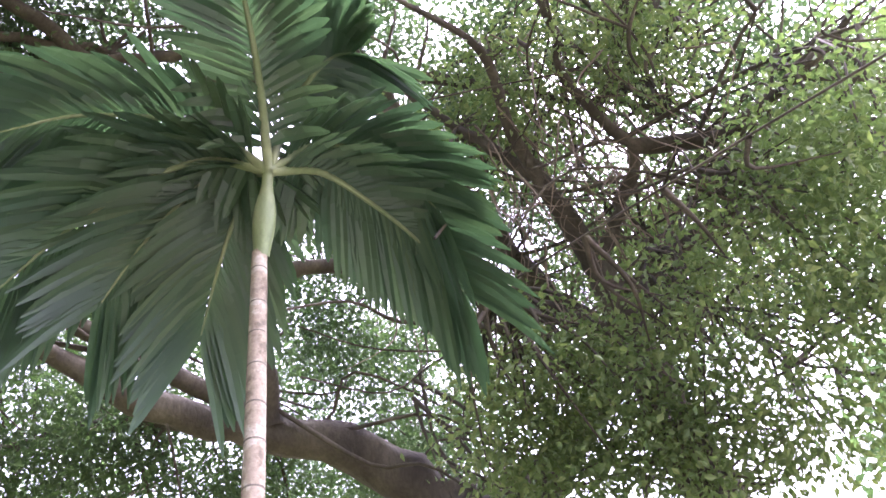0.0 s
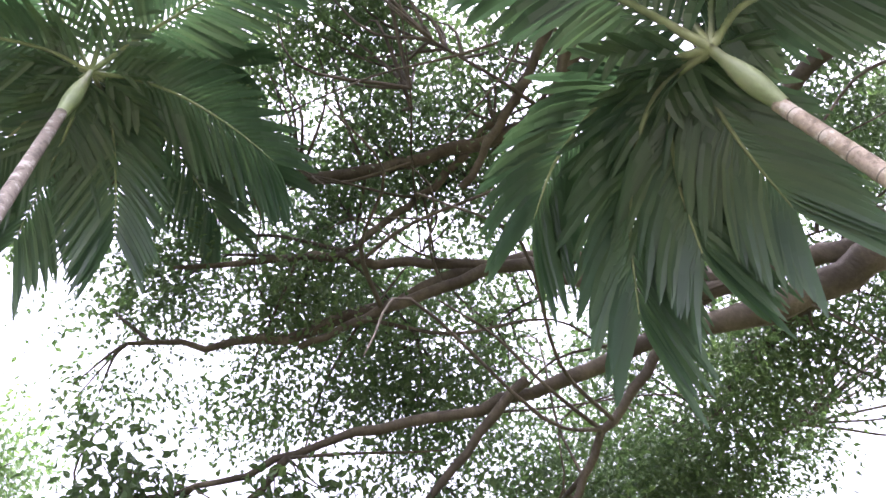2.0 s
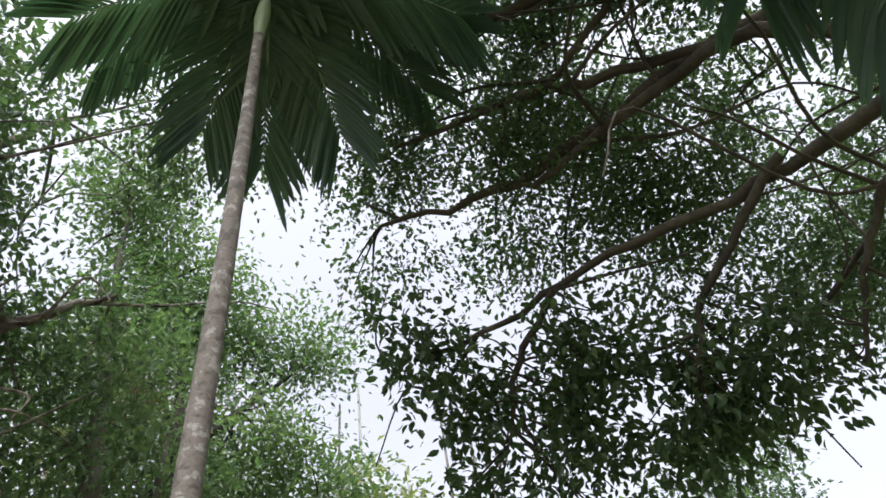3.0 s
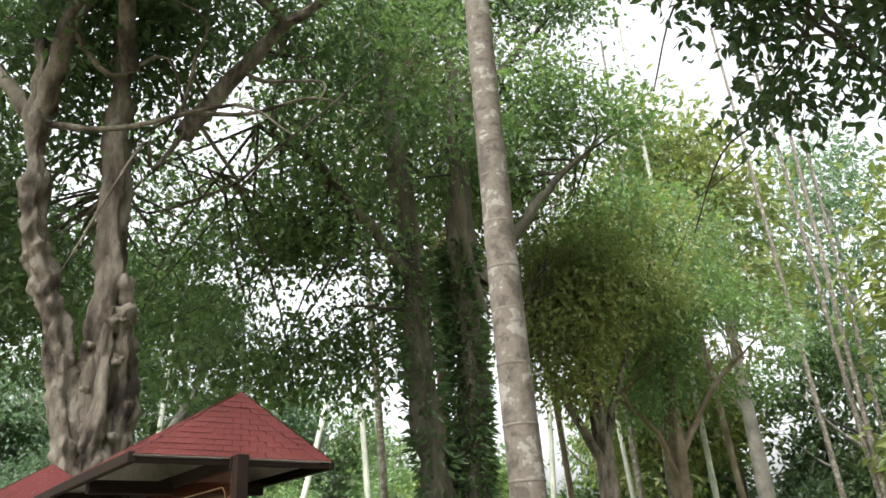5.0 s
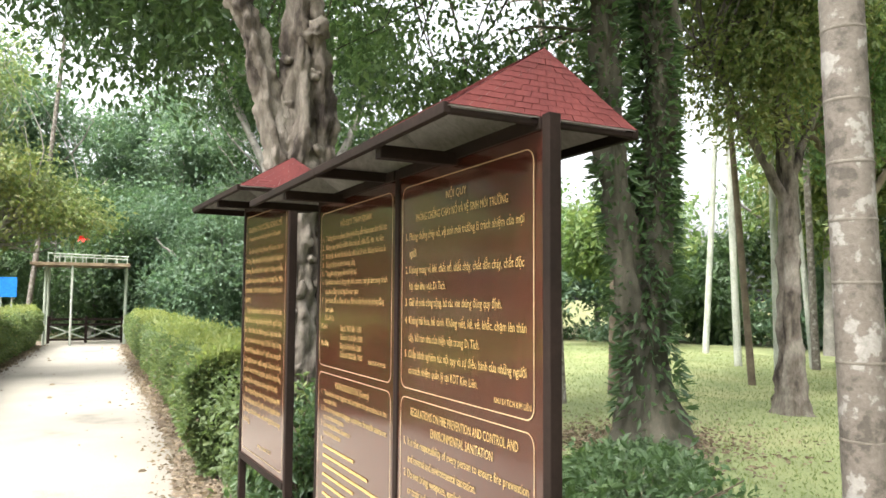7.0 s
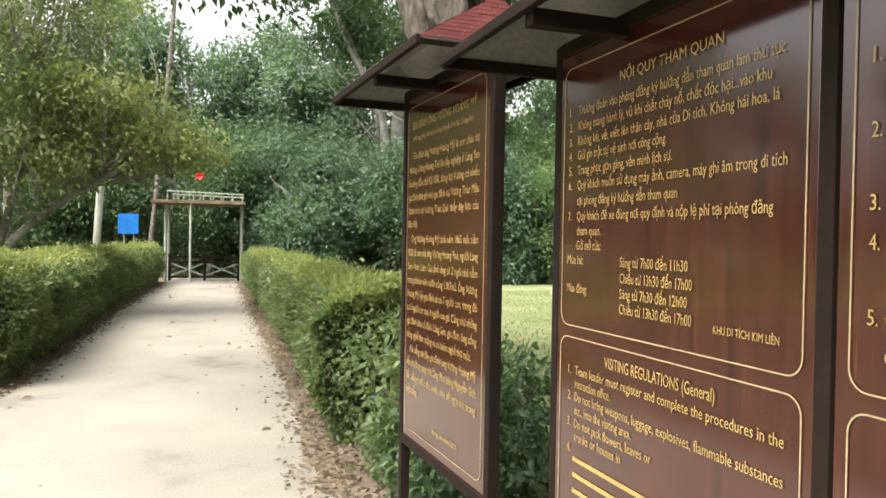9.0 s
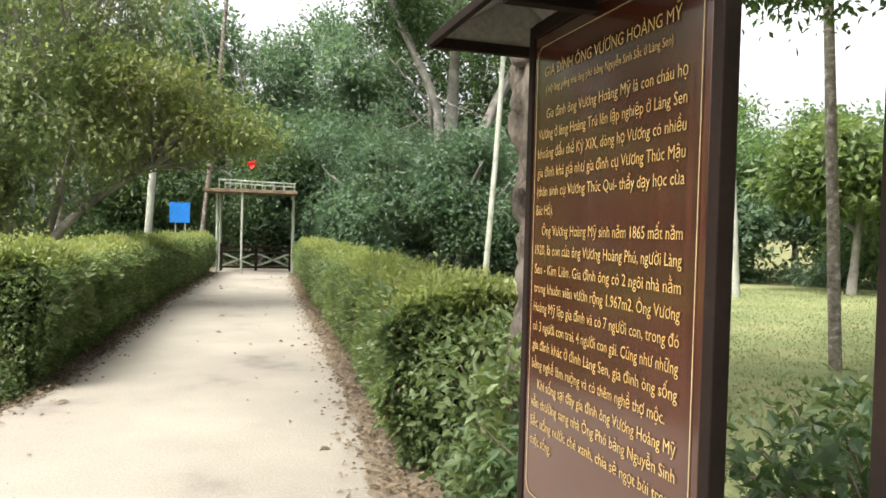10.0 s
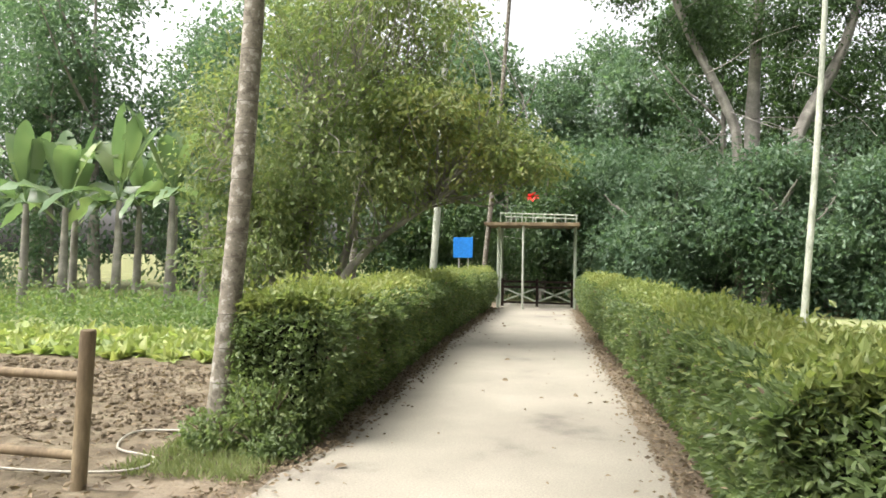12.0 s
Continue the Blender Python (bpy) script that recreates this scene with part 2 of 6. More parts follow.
LEAF_BANANA = foliage("leaf_banana", [(0.07, 0.125, 0.066), (0.125, 0.19, 0.1), (0.25, 0.3, 0.15)], 0.4, 0.3)
LEAF_LETTUCE = foliage("leaf_lettuce", [(0.154, 0.215, 0.078), (0.251, 0.304, 0.112), (0.355, 0.373, 0.150)], 0.4)
LEAF_AUTUMN = foliage("leaf_autumn", [(0.07, 0.085, 0.03), (0.12, 0.115, 0.04), (0.17, 0.125, 0.05)], 0.45, 0.6)
LEAF_DRY = foliage("leaf_dry", [(0.074, 0.057, 0.042), (0.149, 0.114, 0.075), (0.234, 0.181, 0.120)], 0.15, 0.8)
GRASS = foliage("grass", [(0.115, 0.15, 0.062), (0.16, 0.195, 0.08), (0.22, 0.24, 0.108)], 0.35, 0.6, 0.25)
BARK_DARK = surface("bark_dark", [(0.3, (0.036, 0.032, 0.025)), (0.55, (0.075, 0.066, 0.048)), (0.75, (0.125, 0.115, 0.084))], 3.0, 40.0, 0.95, 0.7, 18.0, (1, 1, 0.3))
# Darkest stop puts the shade of crevices and hollows into the bark colour.
BARK_PALE_SHADED = surface("bark_pale_shaded", [(0.36, (0.028, 0.022, 0.017)), (0.46, (0.1, 0.085, 0.067)), (0.58, (0.172, 0.153, 0.125)), (0.75, (0.265, 0.243, 0.205))], 4.5, 32.0, 0.95, 1.0, 14.0, (1, 1, 0.4), 0.04)
BARK_MOSSY = surface("bark_mossy", [(0.3, (0.034, 0.034, 0.024)), (0.52, (0.08, 0.074, 0.054)), (0.75, (0.175, 0.158, 0.12))], 2.2, 30.0, 0.95, 0.9, 14.0, (1, 1, 0.35))
BARK_BROWN = surface("bark_brown", [(0.3, (0.075, 0.057, 0.04)), (0.55, (0.15, 0.122, 0.085)), (0.75, (0.23, 0.2, 0.145))], 2.5, 35.0, 0.95, 0.6, 16.0)
BARK_GREY = surface("bark_grey", [(0.3, (0.13, 0.122, 0.105)), (0.55, (0.24, 0.228, 0.2)), (0.75, (0.38, 0.362, 0.32))], 2.5, 35.0, 0.95, 0.6, 16.0)
CONCRETE = surface("path_concrete", [(0.28, (0.13, 0.118, 0.1)), (0.4, (0.21, 0.194, 0.158)), (0.7, (0.262, 0.244, 0.201))], 0.7, 60.0, 0.9, 0.12, 90.0, None, 0.004)
SOIL = surface("soil", [(0.3, (0.09, 0.07, 0.047)), (0.5, (0.162, 0.13, 0.09)), (0.7, (0.243, 0.204, 0.151))], 1.6, 45.0, 0.95, 0.9, 22.0, None, 0.03)
TILLED = surface("tilled_soil", [(0.3, (0.062, 0.047, 0.03)), (0.5, (0.12, 0.096, 0.062)), (0.7, (0.21, 0.178, 0.125))], 3.0, 40.0, 0.95, 1.0, 12.0, None, 0.06)
LAWN = surface("lawn", [(0.3, (0.125, 0.155, 0.066)), (0.5, (0.18, 0.21, 0.09)), (0.7, (0.26, 0.265, 0.13))], 0.5, 30.0, 0.95, 0.7, 40.0, None, 0.02)
FOREST_FLOOR = surface("forest_floor", [(0.3, (0.072, 0.072, 0.03)), (0.5, (0.12, 0.132, 0.048)), (0.7, (0.204, 0.18, 0.084))], 0.8, 30.0, 0.95, 0.8, 25.0, None, 0.03)
STEEL_DARK = surface("dark_painted_steel", [(0.3, (0.011, 0.008, 0.006)), (0.7, (0.02, 0.013, 0.01))], 4.0, 60.0, 0.75, 0.08, 120.0, None, 0.001, 0.09)
GATE_PAINT = surface("grey_green_gate_paint", [(0.3, (0.2, 0.24, 0.18)), (0.7, (0.34, 0.37, 0.3))], 3.0, 40.0, 0.7)
POLE_PALE = surface("pale_weathered_pole", [(0.3, (0.21, 0.231, 0.189)), (0.55, (0.35, 0.364, 0.308)), (0.75, (0.462, 0.462, 0.406))], 3.0, 30.0, 0.9, 0.4, 20.0, (1, 1, 0.4))
SHINGLE_RED = surface("red_shingle", [(0.3, (0.085, 0.022, 0.02)), (0.55, (0.13, 0.032, 0.03)), (0.75, (0.17, 0.045, 0.04))], 5.0, 90.0, 0.9, 0.4, 160.0, None, 0.002)
SOFFIT = surface("grey_soffit", [(0.3, (0.22, 0.215, 0.2)), (0.7, (0.34, 0.33, 0.31))], 3.0, 50.0, 0.7)
BLUE_SIGN = surface("blue_sign_paint", [(0.3, (0.01, 0.17, 0.58)), (0.7, (0.02, 0.22, 0.66))], 2.0, 20.0, 0.5, 0.02)
WOOD_POST = surface("brown_round_wood", [(0.3, (0.085, 0.06, 0.035)), (0.55, (0.165, 0.125, 0.075)), (0.75, (0.25, 0.2, 0.13))], 3.0, 40.0, 0.75, 0.4, 25.0, (1, 1, 0.25))
HOSE = surface("pale_rubber_hose", [(0.3, (0.26, 0.245, 0.2)), (0.7, (0.35, 0.335, 0.285))], 3.0, 30.0, 0.5, 0.05)
CROWNSHAFT = surface("crownshaft_green", [(0.3, (0.09, 0.14, 0.06)), (0.55, (0.16, 0.21, 0.1)), (0.75, (0.24, 0.27, 0.15))], 2.5, 30.0, 0.5, 0.1, 30.0, (1, 1, 0.3))
LETTER = surface("yellow_lettering", [(0.3, (0.3, 0.22, 0.07)), (0.7, (0.38, 0.28, 0.1))], 6.0, 60.0, 0.5, 0.0)
BORDER_LINE = surface("pale_gold_line", [(0.3, (0.3, 0.24, 0.13)), (0.7, (0.37, 0.3, 0.17))], 6.0, 60.0, 0.5, 0.0)
RED_FLOWER = surface("red_flower", [(0.3, (0.6, 0.03, 0.03)), (0.7, (0.75, 0.06, 0.04))], 6.0, 30.0, 0.6)


def palm_bark(name, dark, mid, pale):
    """Ringed palm trunk with lichen blotches."""
    mat, nt, nodes, link, bsdf = node_material(name)
    blot = noise_node(nodes, link, 13.0, 5.0, 0.6)
    ramp = ramp_of(nodes, [(0.38, dark), (0.46, mid), (0.55, mid), (0.6, pale)])
    link(blot.outputs["Fac"], ramp.inputs["Fac"])
    fine = noise_node(nodes, link, 70.0, 6.0)
    gr = ramp_of(nodes, [(0.3, (0.7, 0.7, 0.7)), (0.7, (1.15, 1.15, 1.15))])
    link(fine.outputs["Fac"], gr.inputs["Fac"])
    link(mix_of(nodes, link, "MULTIPLY", 0.8, ramp.outputs["Color"], gr.outputs["Color"]), bsdf.inputs["Base Color"])
    bp = nodes.new("ShaderNodeBump")
    bp.inputs["Strength"].default_value, bp.inputs["Distance"].default_value = 0.5, 0.006
    link(fine.outputs["Fac"], bp.inputs["Height"])
    link(bp.outputs["Normal"], bsdf.inputs["Normal"])
    bsdf.inputs["Roughness"].default_value = 0.9
    return mat


PALM_BARK = palm_bark("palm_bark", (0.150, 0.124, 0.090), (0.270, 0.232, 0.176), (0.390, 0.360, 0.300))
PALM_BARK_GREY = palm_bark("palm_bark_grey", (0.058, 0.05, 0.038), (0.112, 0.098, 0.078), (0.21, 0.2, 0.175))
PALM_BARK_PALE = palm_bark("palm_bark_pale", (0.09, 0.08, 0.06), (0.165, 0.147, 0.115), (0.29, 0.275, 0.24))
PALM_SCAR = surface("palm_scar", [(0.3, (0.1, 0.09, 0.07)), (0.7, (0.16, 0.145, 0.118))], 8.0, 50.0, 0.9)


def board_wood(name):
    """Varnished dark red-brown panel with upright grain."""
    mat, nt, nodes, link, bsdf = node_material(name)
    grain = noise_node(nodes, link, 9.0, 8.0, 0.7, (6, 6, 0.35))
    ramp = ramp_of(nodes, [(0.3, (0.02, 0.0065, 0.0045)), (0.5, (0.043, 0.0125, 0.0075)), (0.72, (0.075, 0.023, 0.013))])
    link(grain.outputs["Fac"], ramp.inputs["Fac"])
    link(ramp.outputs["Color"], bsdf.inputs["Base Color"])
    smear = noise_node(nodes, link, 3.0, 5.0)
    rr = ramp_of(nodes, [(0.3, (0.1, 0.1, 0.1)), (0.7, (0.2, 0.2, 0.2))])
    link(smear.outputs["Fac"], rr.inputs["Fac"])
    link(rr.outputs["Color"], bsdf.inputs["Roughness"])
    bsdf.inputs["Specular IOR Level"].default_value = 0.6
    bsdf.inputs["Coat Weight"].default_value, bsdf.inputs["Coat Roughness"].default_value = 0.6, 0.07
    return mat


BOARD = board_wood("board_wood")

# ---- ground, path and lawn ----
PATH_LEFT = [(-2.7, -12), (-2.6, 2), (-2.5, 8), (-2.4, 9.6), (-2.18, 11), (-2.24, 13.3), (-2.46, 18.8), (-2.53, 26.6), (-2.6, 31.5)]
PATH_RIGHT = [(0.6, -12), (0.45, 2), (0.4, 8), (0.39, 10.7), (0.27, 14), (0.02, 19.9), (-0.21, 26.8), (-0.25, 31.5)]


def x_on(line, y):
    return float(np.interp(y, [p[1] for p in line], [p[0] for p in line]))


def sheet(name, rows, z, material, label, category, bumpy=0.0):
    """A ground sheet from rows of (y, x_left, x_right)."""
    rows = smooth_line(rows, 6)
    n = 24
    v, f = [], []
    for y, a, b in rows:
        for j in range(n + 1):
            x = a + (b - a) * j / n
            wob = 0.08 * noise.noise(Vector((x * 0.9, y * 1.1, 3.0))) + 0.06 * noise.noise(Vector((x, y * 3.7, 5.0))) + 0.025 * noise.noise(Vector((x, y * 13, 7.0))) if j in (0, n) else 0
            edge = min(j, n - j) > 0
            h = bumpy * (noise.noise(Vector((x * 2.1, y * 2.1, 0))) + 0.6 * noise.noise(Vector((x * 6, y * 6, 1)))) if edge else -0.01
            v.append((x + wob, y, z + h))
    for i in range(len(rows) - 1):
        for j in range(n):
            o = i * (n + 1) + j
            f.append((o, o + 1, o + n + 2, o + n + 1))
    return tagged(new(name, mesh_np(name, v, f, material, True)), label, category, kind="structure")


gv = []
size = np.concatenate([-np.geomspace(900, 45, 8), np.linspace(-40, 40, 33), np.geomspace(45, 900, 8)])
gx, gy = np.meshgrid(size, size)
gi, gj = np.meshgrid(np.arange(len(size) - 1), np.arange(len(size) - 1), indexing="ij")
gn = len(size)
gf = np.stack([gi * gn + gj, gi * gn + gj + 1, (gi + 1) * gn + gj + 1, (gi + 1) * gn + gj], -1).reshape(-1, 4)
ground = new("ground", mesh_np("ground", np.stack([gx, gy, np.full_like(gx, -0.03)], -1).reshape(-1, 3), gf, FOREST_FLOOR))
tagged(ground, "dark earth with low growth under the trees", "ground", kind="structure")
sheet("pavement", [(y, x_on(PATH_LEFT, y), x_on(PATH_RIGHT, y)) for y in np.arange(-12, 31.6, 0.3)], 0.0, CONCRETE, "pale cream concrete garden path with fallen leaves", "path")
sheet("ground_verge_left", [(y, x_on(PATH_LEFT, y) - 2.2, x_on(PATH_LEFT, y) + 0.3) for y in (-12, 2, 8, 11, 16, 24, 31)], -0.014, SOIL, "brown soil strip littered with leaves beside the path", "soil")
sheet("ground_verge_right", [(y, x_on(PATH_RIGHT, y) - 0.3, x_on(PATH_RIGHT, y) + 1.5) for y in (-12, 2, 8, 11, 16, 24, 31)], -0.014, SOIL, "brown soil strip littered with leaves below the hedge", "soil")
sheet("ground_lawn", [(3.5, 2.6, 30), (7, 2.4, 30), (12, 2.2, 28), (18, 1.7, 24), (24, 1.3, 18), (27.5, 1.1, 12)], -0.008, LAWN, "bright short lawn beneath scattered trees", "lawn", 0.01)
sheet("ground_garden", [(6.5, -14, -2.9), (9, -15, -3.0), (11, -16, -3.1), (14, -18, -3.3), (16.0, -19, -3.4)], -0.004, TILLED, "tilled brown vegetable garden soil", "soil", 0.035)
sheet("ground_bed", [(15.2, -20, -3.6), (19, -21, -3.8), (24, -24, -4.0)], 0.004, LAWN, "green vegetable bed ground", "soil", 0.02)

# ---- sign boards ----
def board_frame(a, b):
    """World matrix of a board: x along the reading way, y up, z out of the face. a: left foot, b: right foot."""
    x = Vector((b[0] - a[0], b[1] - a[1], 0)).normalized()
    y = Vector((0, 0, 1))
    z = x.cross(y)
    m = Matrix((x, y, z)).transposed().to_4x4()
    m.translation = (a[0], a[1], 0)
    return m


def outline(bm, m, x0, x1, y0, y1, z, w=0.0032, r=0.035):
    """A thin raised line round a box with rounded corners."""
    pts = []
    for cx, cy, s in ((x1 - r, y1 - r, 0), (x0 + r, y1 - r, 90), (x0 + r, y0 + r, 180), (x1 - r, y0 + r, 270)):
        for k in range(6):
            a = radians(s + k * 18)
            pts.append((cx, cy, math.cos(a), math.sin(a)))
    rings = [[bm.verts.new(m @ Vector((cx + ux * (r - o), cy + uy * (r - o), z))) for cx, cy, ux, uy in pts] for o in (0, w)]
    n = len(pts)
    for i in range(n):
        bm.faces.new((rings[0][i], rings[0][(i + 1) % n], rings[1][(i + 1) % n], rings[1][i]))


def line_of_text(words, m, x, y, z, size, width, parent, centre=False, thick=0.0):
    """One line of lettering as a mesh, squeezed to its width."""
    cu = bpy.data.curves.new("line", "FONT")
    cu.body, cu.size, cu.resolution_u, cu.offset = words, size, 2, thick
    tmp = bpy.data.objects.new("line", cu)
    scene.collection.objects.link(tmp)
    bpy.context.view_layer.update()
    me = bpy.data.meshes.new_from_object(tmp.evaluated_get(bpy.context.evaluated_depsgraph_get()))
    bpy.data.objects.remove(tmp)
    xs = [v.co.x for v in me.vertices]
    wide = max(xs) - min(xs)
    sx = width / wide
    left = x - width / 2 if centre else x
    me.transform(m @ Matrix.Translation((left - min(xs) * sx, y, z)) @ Matrix.Diagonal((sx, 1, 1, 1)))
    me.materials.clear()
    me.materials.append(LETTER)
    me.name = "lettering"
    return attach("lettering", me, parent)


def bars(m, rows, z, parent):
    """Lines too blurred to read, as plain bars."""
    bm = bmesh.new()
    for x0, x1, y in rows:
        box(bm, (x0, y, z - 0.0004), (x1, y + 0.011, z + 0.0004), m)
    part("lettering", bm, LETTER, parent)


def shingle_roof(parent, m, x0, x1, half, z_eave, z_top, hip, at_z):
    """A small hipped roof over a board: m's x runs along the board; half: half width across."""
    c = at_z
    e = [Vector((x0, z_eave, c - half)), Vector((x1, z_eave, c - half)), Vector((x1, z_eave, c + half)), Vector((x0, z_eave, c + half))]
    r = [Vector((x0 + hip, z_top, c)), Vector((x1 - hip, z_top, c))]
    # shingled skin in overlapping courses
    bm = bmesh.new()
    ends = []
    faces = [(e[3], e[2], r[1], r[0]), (e[1], e[0], r[0], r[1]), (e[2], e[1], r[1], r[1]), (e[0], e[3], r[0], r[0])]
    rnd = random.Random(3)
    for a, b, t1, t0 in faces:
        nor = (b - a).cross(t0 - a).normalized()
        rows = 12
        for k in range(rows):
            s0, s1 = k / rows, min(1, (k + 1.25) / rows)
            pa, pb, qa, qb = a.lerp(t0, s0), b.lerp(t1, s0), a.lerp(t0, s1), b.lerp(t1, s1)
            n = max(1, int((pb - pa).length / 0.05))
            for j in range(n):
                u0, u1 = j / n, (j + 0.975) / n
                lift = nor * (0.0022 + rnd.uniform(0, 0.0012))
                low = nor * 0.0015
                q = [pa.lerp(pb, u0) + lift, pa.lerp(pb, u1) + lift, qa.lerp(qb, u1) + low, qa.lerp(qb, u0) + low]
                if (a, b) == (e[2], e[1]) and (qa - qb).length > 0.01:
                    ends.append([m @ p for p in q] + [m @ (p - lift * 0.9) for p in q])
                    continue
                vs = [bm.verts.new(m @ p) for p in q]
                d = [bm.verts.new(m @ (p - lift * 0.9)) for p in q[:2]]
                bm.faces.new(vs)
                bm.faces.new((d[0], d[1], vs[1], vs[0]))
    tagged(part("shingle_courses", bm, SHINGLE_RED, parent, "dull red shingles"), kind="stuff")
    bm = bmesh.new()
    vs = [bm.verts.new(m @ (p - Vector((0, 0.004, 0)))) for p in e + r]
    for f in ((0, 1, 5, 4), (2, 3, 4, 5), (1, 2, 5), (3, 0, 4)):
        bm.faces.new([vs[i] for i in f])
    deck = part("roof_deck", bm, SOFFIT, parent, "grey painted underside")
    for q in ends:
        me = mesh_np("shingle", np.array(q), [(0, 1, 2, 3), (7, 6, 5, 4), (0, 4, 5, 1), (1, 5, 6, 2), (2, 6, 7, 3), (3, 7, 4, 0)], SHINGLE_RED)
        attach("shingle", me, deck)
    for lo, hi in (((x0 - 0.01, z_eave - 0.022, c + half - 0.01), (x1 - 0.002, z_eave + 0.006, c + half + 0.01)),
                   ((x0 - 0.01, z_eave - 0.022, c - half - 0.01), (x1 - 0.002, z_eave + 0.006, c - half + 0.01)),
                   ((x0 - 0.012, z_eave - 0.028, c - half), (x0 + 0.012, z_eave + 0.006, c + half)),
                   ((x1 - 0.022, z_eave - 0.02, c - half), (x1 - 0.004, z_eave - 0.006, c + half))):
        part("eave_rail", box(bmesh.new(), lo, hi, m, 0.003), STEEL_DARK, parent)
    for x in ((x0 + x1) / 2 + 0.04,):
        part("bracket", box(bmesh.new(), (x - 0.02, z_eave - 0.05, c - half + 0.01), (x + 0.02, z_eave - 0.013, c + half - 0.01), m, 0.003), STEEL_DARK, parent)


FACE = 0.016
sign_left = thing("notice_board", (0.685, 5.61, 0), "tall brown notice board, yellow lettering, small red shingled roof", "sign")
m1 = board_frame((0.630, 6.011), (0.727, 5.130))
W1 = 0.86
part("panel", box(bmesh.new(), (0.02, 0.705, -0.012), (W1 - 0.02, 2.1, FACE - 0.001), m1, 0.002), BOARD, sign_left, "varnished red-brown wooden panel")
for x in (-0.022, W1 - 0.02):
    part("post", box(bmesh.new(), (x + 0.004, 0.0, -0.02), (x + 0.038, 2.14, 0.02), m1, 0.004), STEEL_DARK, sign_left)
part("rail", box(bmesh.new(), (0.02, 0.67, -0.03), (W1 - 0.02, 0.705, 0.024), m1, 0.003), STEEL_DARK, sign_left)
part("rail", box(bmesh.new(), (0.02, 2.1, -0.03), (W1 - 0.02, 2.14, 0.024), m1, 0.003), STEEL_DARK, sign_left)
bm = bmesh.new()
outline(bm, m1, 0.041, W1 - 0.044, 0.742, 2.064, FACE + 0.0015)
part("border", bm, BORDER_LINE, sign_left)
shingle_roof(sign_left, m1, -0.22, W1 + 0.02, 0.27, 2.13, 2.295, 0.04, 0.0)
TEXT_1 = [
    ("GIA ÐÌNH ÔNG VƯƠNG HOÀNG MỸ", 0.11, 1.985, 0.044, 0.72, 0.0009), ("( Hộ láng giềng nhà ông phó bảng Nguyễn Sinh Sắc ở Làng Sen)", 0.12, 1.938, 0.03, 0.68, 0.0),
    ("Gia đình ông Vương Hoàng Mỹ là con cháu họ", 0.13, 1.862, 0.041, 0.73, 0.0), ("Vương ở làng Hoàng Trù lên lập nghiệp ở Làng Sen", 0.075, 1.805, 0.041, 0.785, 0.0),
    ("khoảng đầu thế Kỷ XIX, dòng họ Vương có nhiều", 0.075, 1.748, 0.041, 0.785, 0.0), ("gia đình khá giả như gia đình cụ Vương Thúc Mậu", 0.075, 1.692, 0.041, 0.785, 0.0),
    ("(thân sinh cụ Vương Thúc Quí- thầy dạy học của", 0.075, 1.636, 0.041, 0.785, 0.0), ("Bác Hồ).", 0.075, 1.58, 0.041, 0.12, 0.0),
    ("Ông Vương Hoàng Mỹ sinh năm 1865 mất năm", 0.12, 1.52, 0.041, 0.74, 0.0), ("1920, là con của ông Vương Hoàng Phú, người Làng", 0.075, 1.463, 0.041, 0.785, 0.0),
    ("Sen - Kim Liên. Gia đình ông có 2 ngôi nhà nằm", 0.075, 1.406, 0.041, 0.785, 0.0), ("trong khuôn viên vườn rộng 1.967m2. Ông Vương", 0.075, 1.35, 0.041, 0.785, 0.0),
    ("Hoàng Mỹ lập gia đình và có 7 người con, trong đó", 0.075, 1.293, 0.041, 0.785, 0.0), ("có 3 người con trai, 4 người con gái. Cũng như những", 0.075, 1.236, 0.041, 0.785, 0.0),
    ("gia đình khác ở đình Làng Sen, gia đình ông sống", 0.075, 1.18, 0.041, 0.785, 0.0), ("bằng nghề làm ruộng và có thêm nghề thợ mộc.", 0.075, 1.123, 0.041, 0.74, 0.0),
    ("Khi sống tại đây gia đình ông Vương Hoàng Mỹ", 0.12, 1.064, 0.041, 0.74, 0.0), ("vẫn thường sang nhà Ông Phó bảng Nguyễn Sinh", 0.075, 1.008, 0.041, 0.785, 0.0),
    ("Sắc uống nước chè xanh, chia sẻ ngọt bùi trong", 0.075, 0.951, 0.041, 0.785, 0.0), ("cuộc sống.", 0.075, 0.895, 0.041, 0.15, 0.0),
    ("tháng tư năm 2015", 0.42, 0.79, 0.03, 0.27, 0.0)]
for words, x, y, size_, wide, thick in TEXT_1:
    line_of_text(words, m1, 0.045 + (x - 0.055) * 0.9, 2.066 - (2.084 - y) * 0.984, FACE + 0.002, size_, wide * 0.9, sign_left, thick=0.0009 * size_)

sign_right = thing("double_notice_board", (0.88, 3.93, 0), "double brown notice board, yellow lettering, long red shingled roof", "sign")
m2 = board_frame((0.787, 4.799), (0.916, 2.996)) @ Matrix.Diagonal((0.977, 0.996, 1, 1))
W2 = 1.808
for x0, x1 in ((0.02, 0.886), (0.926, W2 - 0.02)):
    part("panel", box(bmesh.new(), (x0, 0.6, -0.012), (x1, 2.015, FACE - 0.001), m2, 0.002), BOARD, sign_right, "varnished red-brown wooden panel")
for x, d in ((-0.02, 0.03), (0.885, 0.034), (W2 - 0.022, 0.034)):
    part("post", box(bmesh.new(), (x + 0.005, 0.0, -0.014), (x + 0.037, 2.05, d - 0.014), m2, 0.003), STEEL_DARK, sign_right)
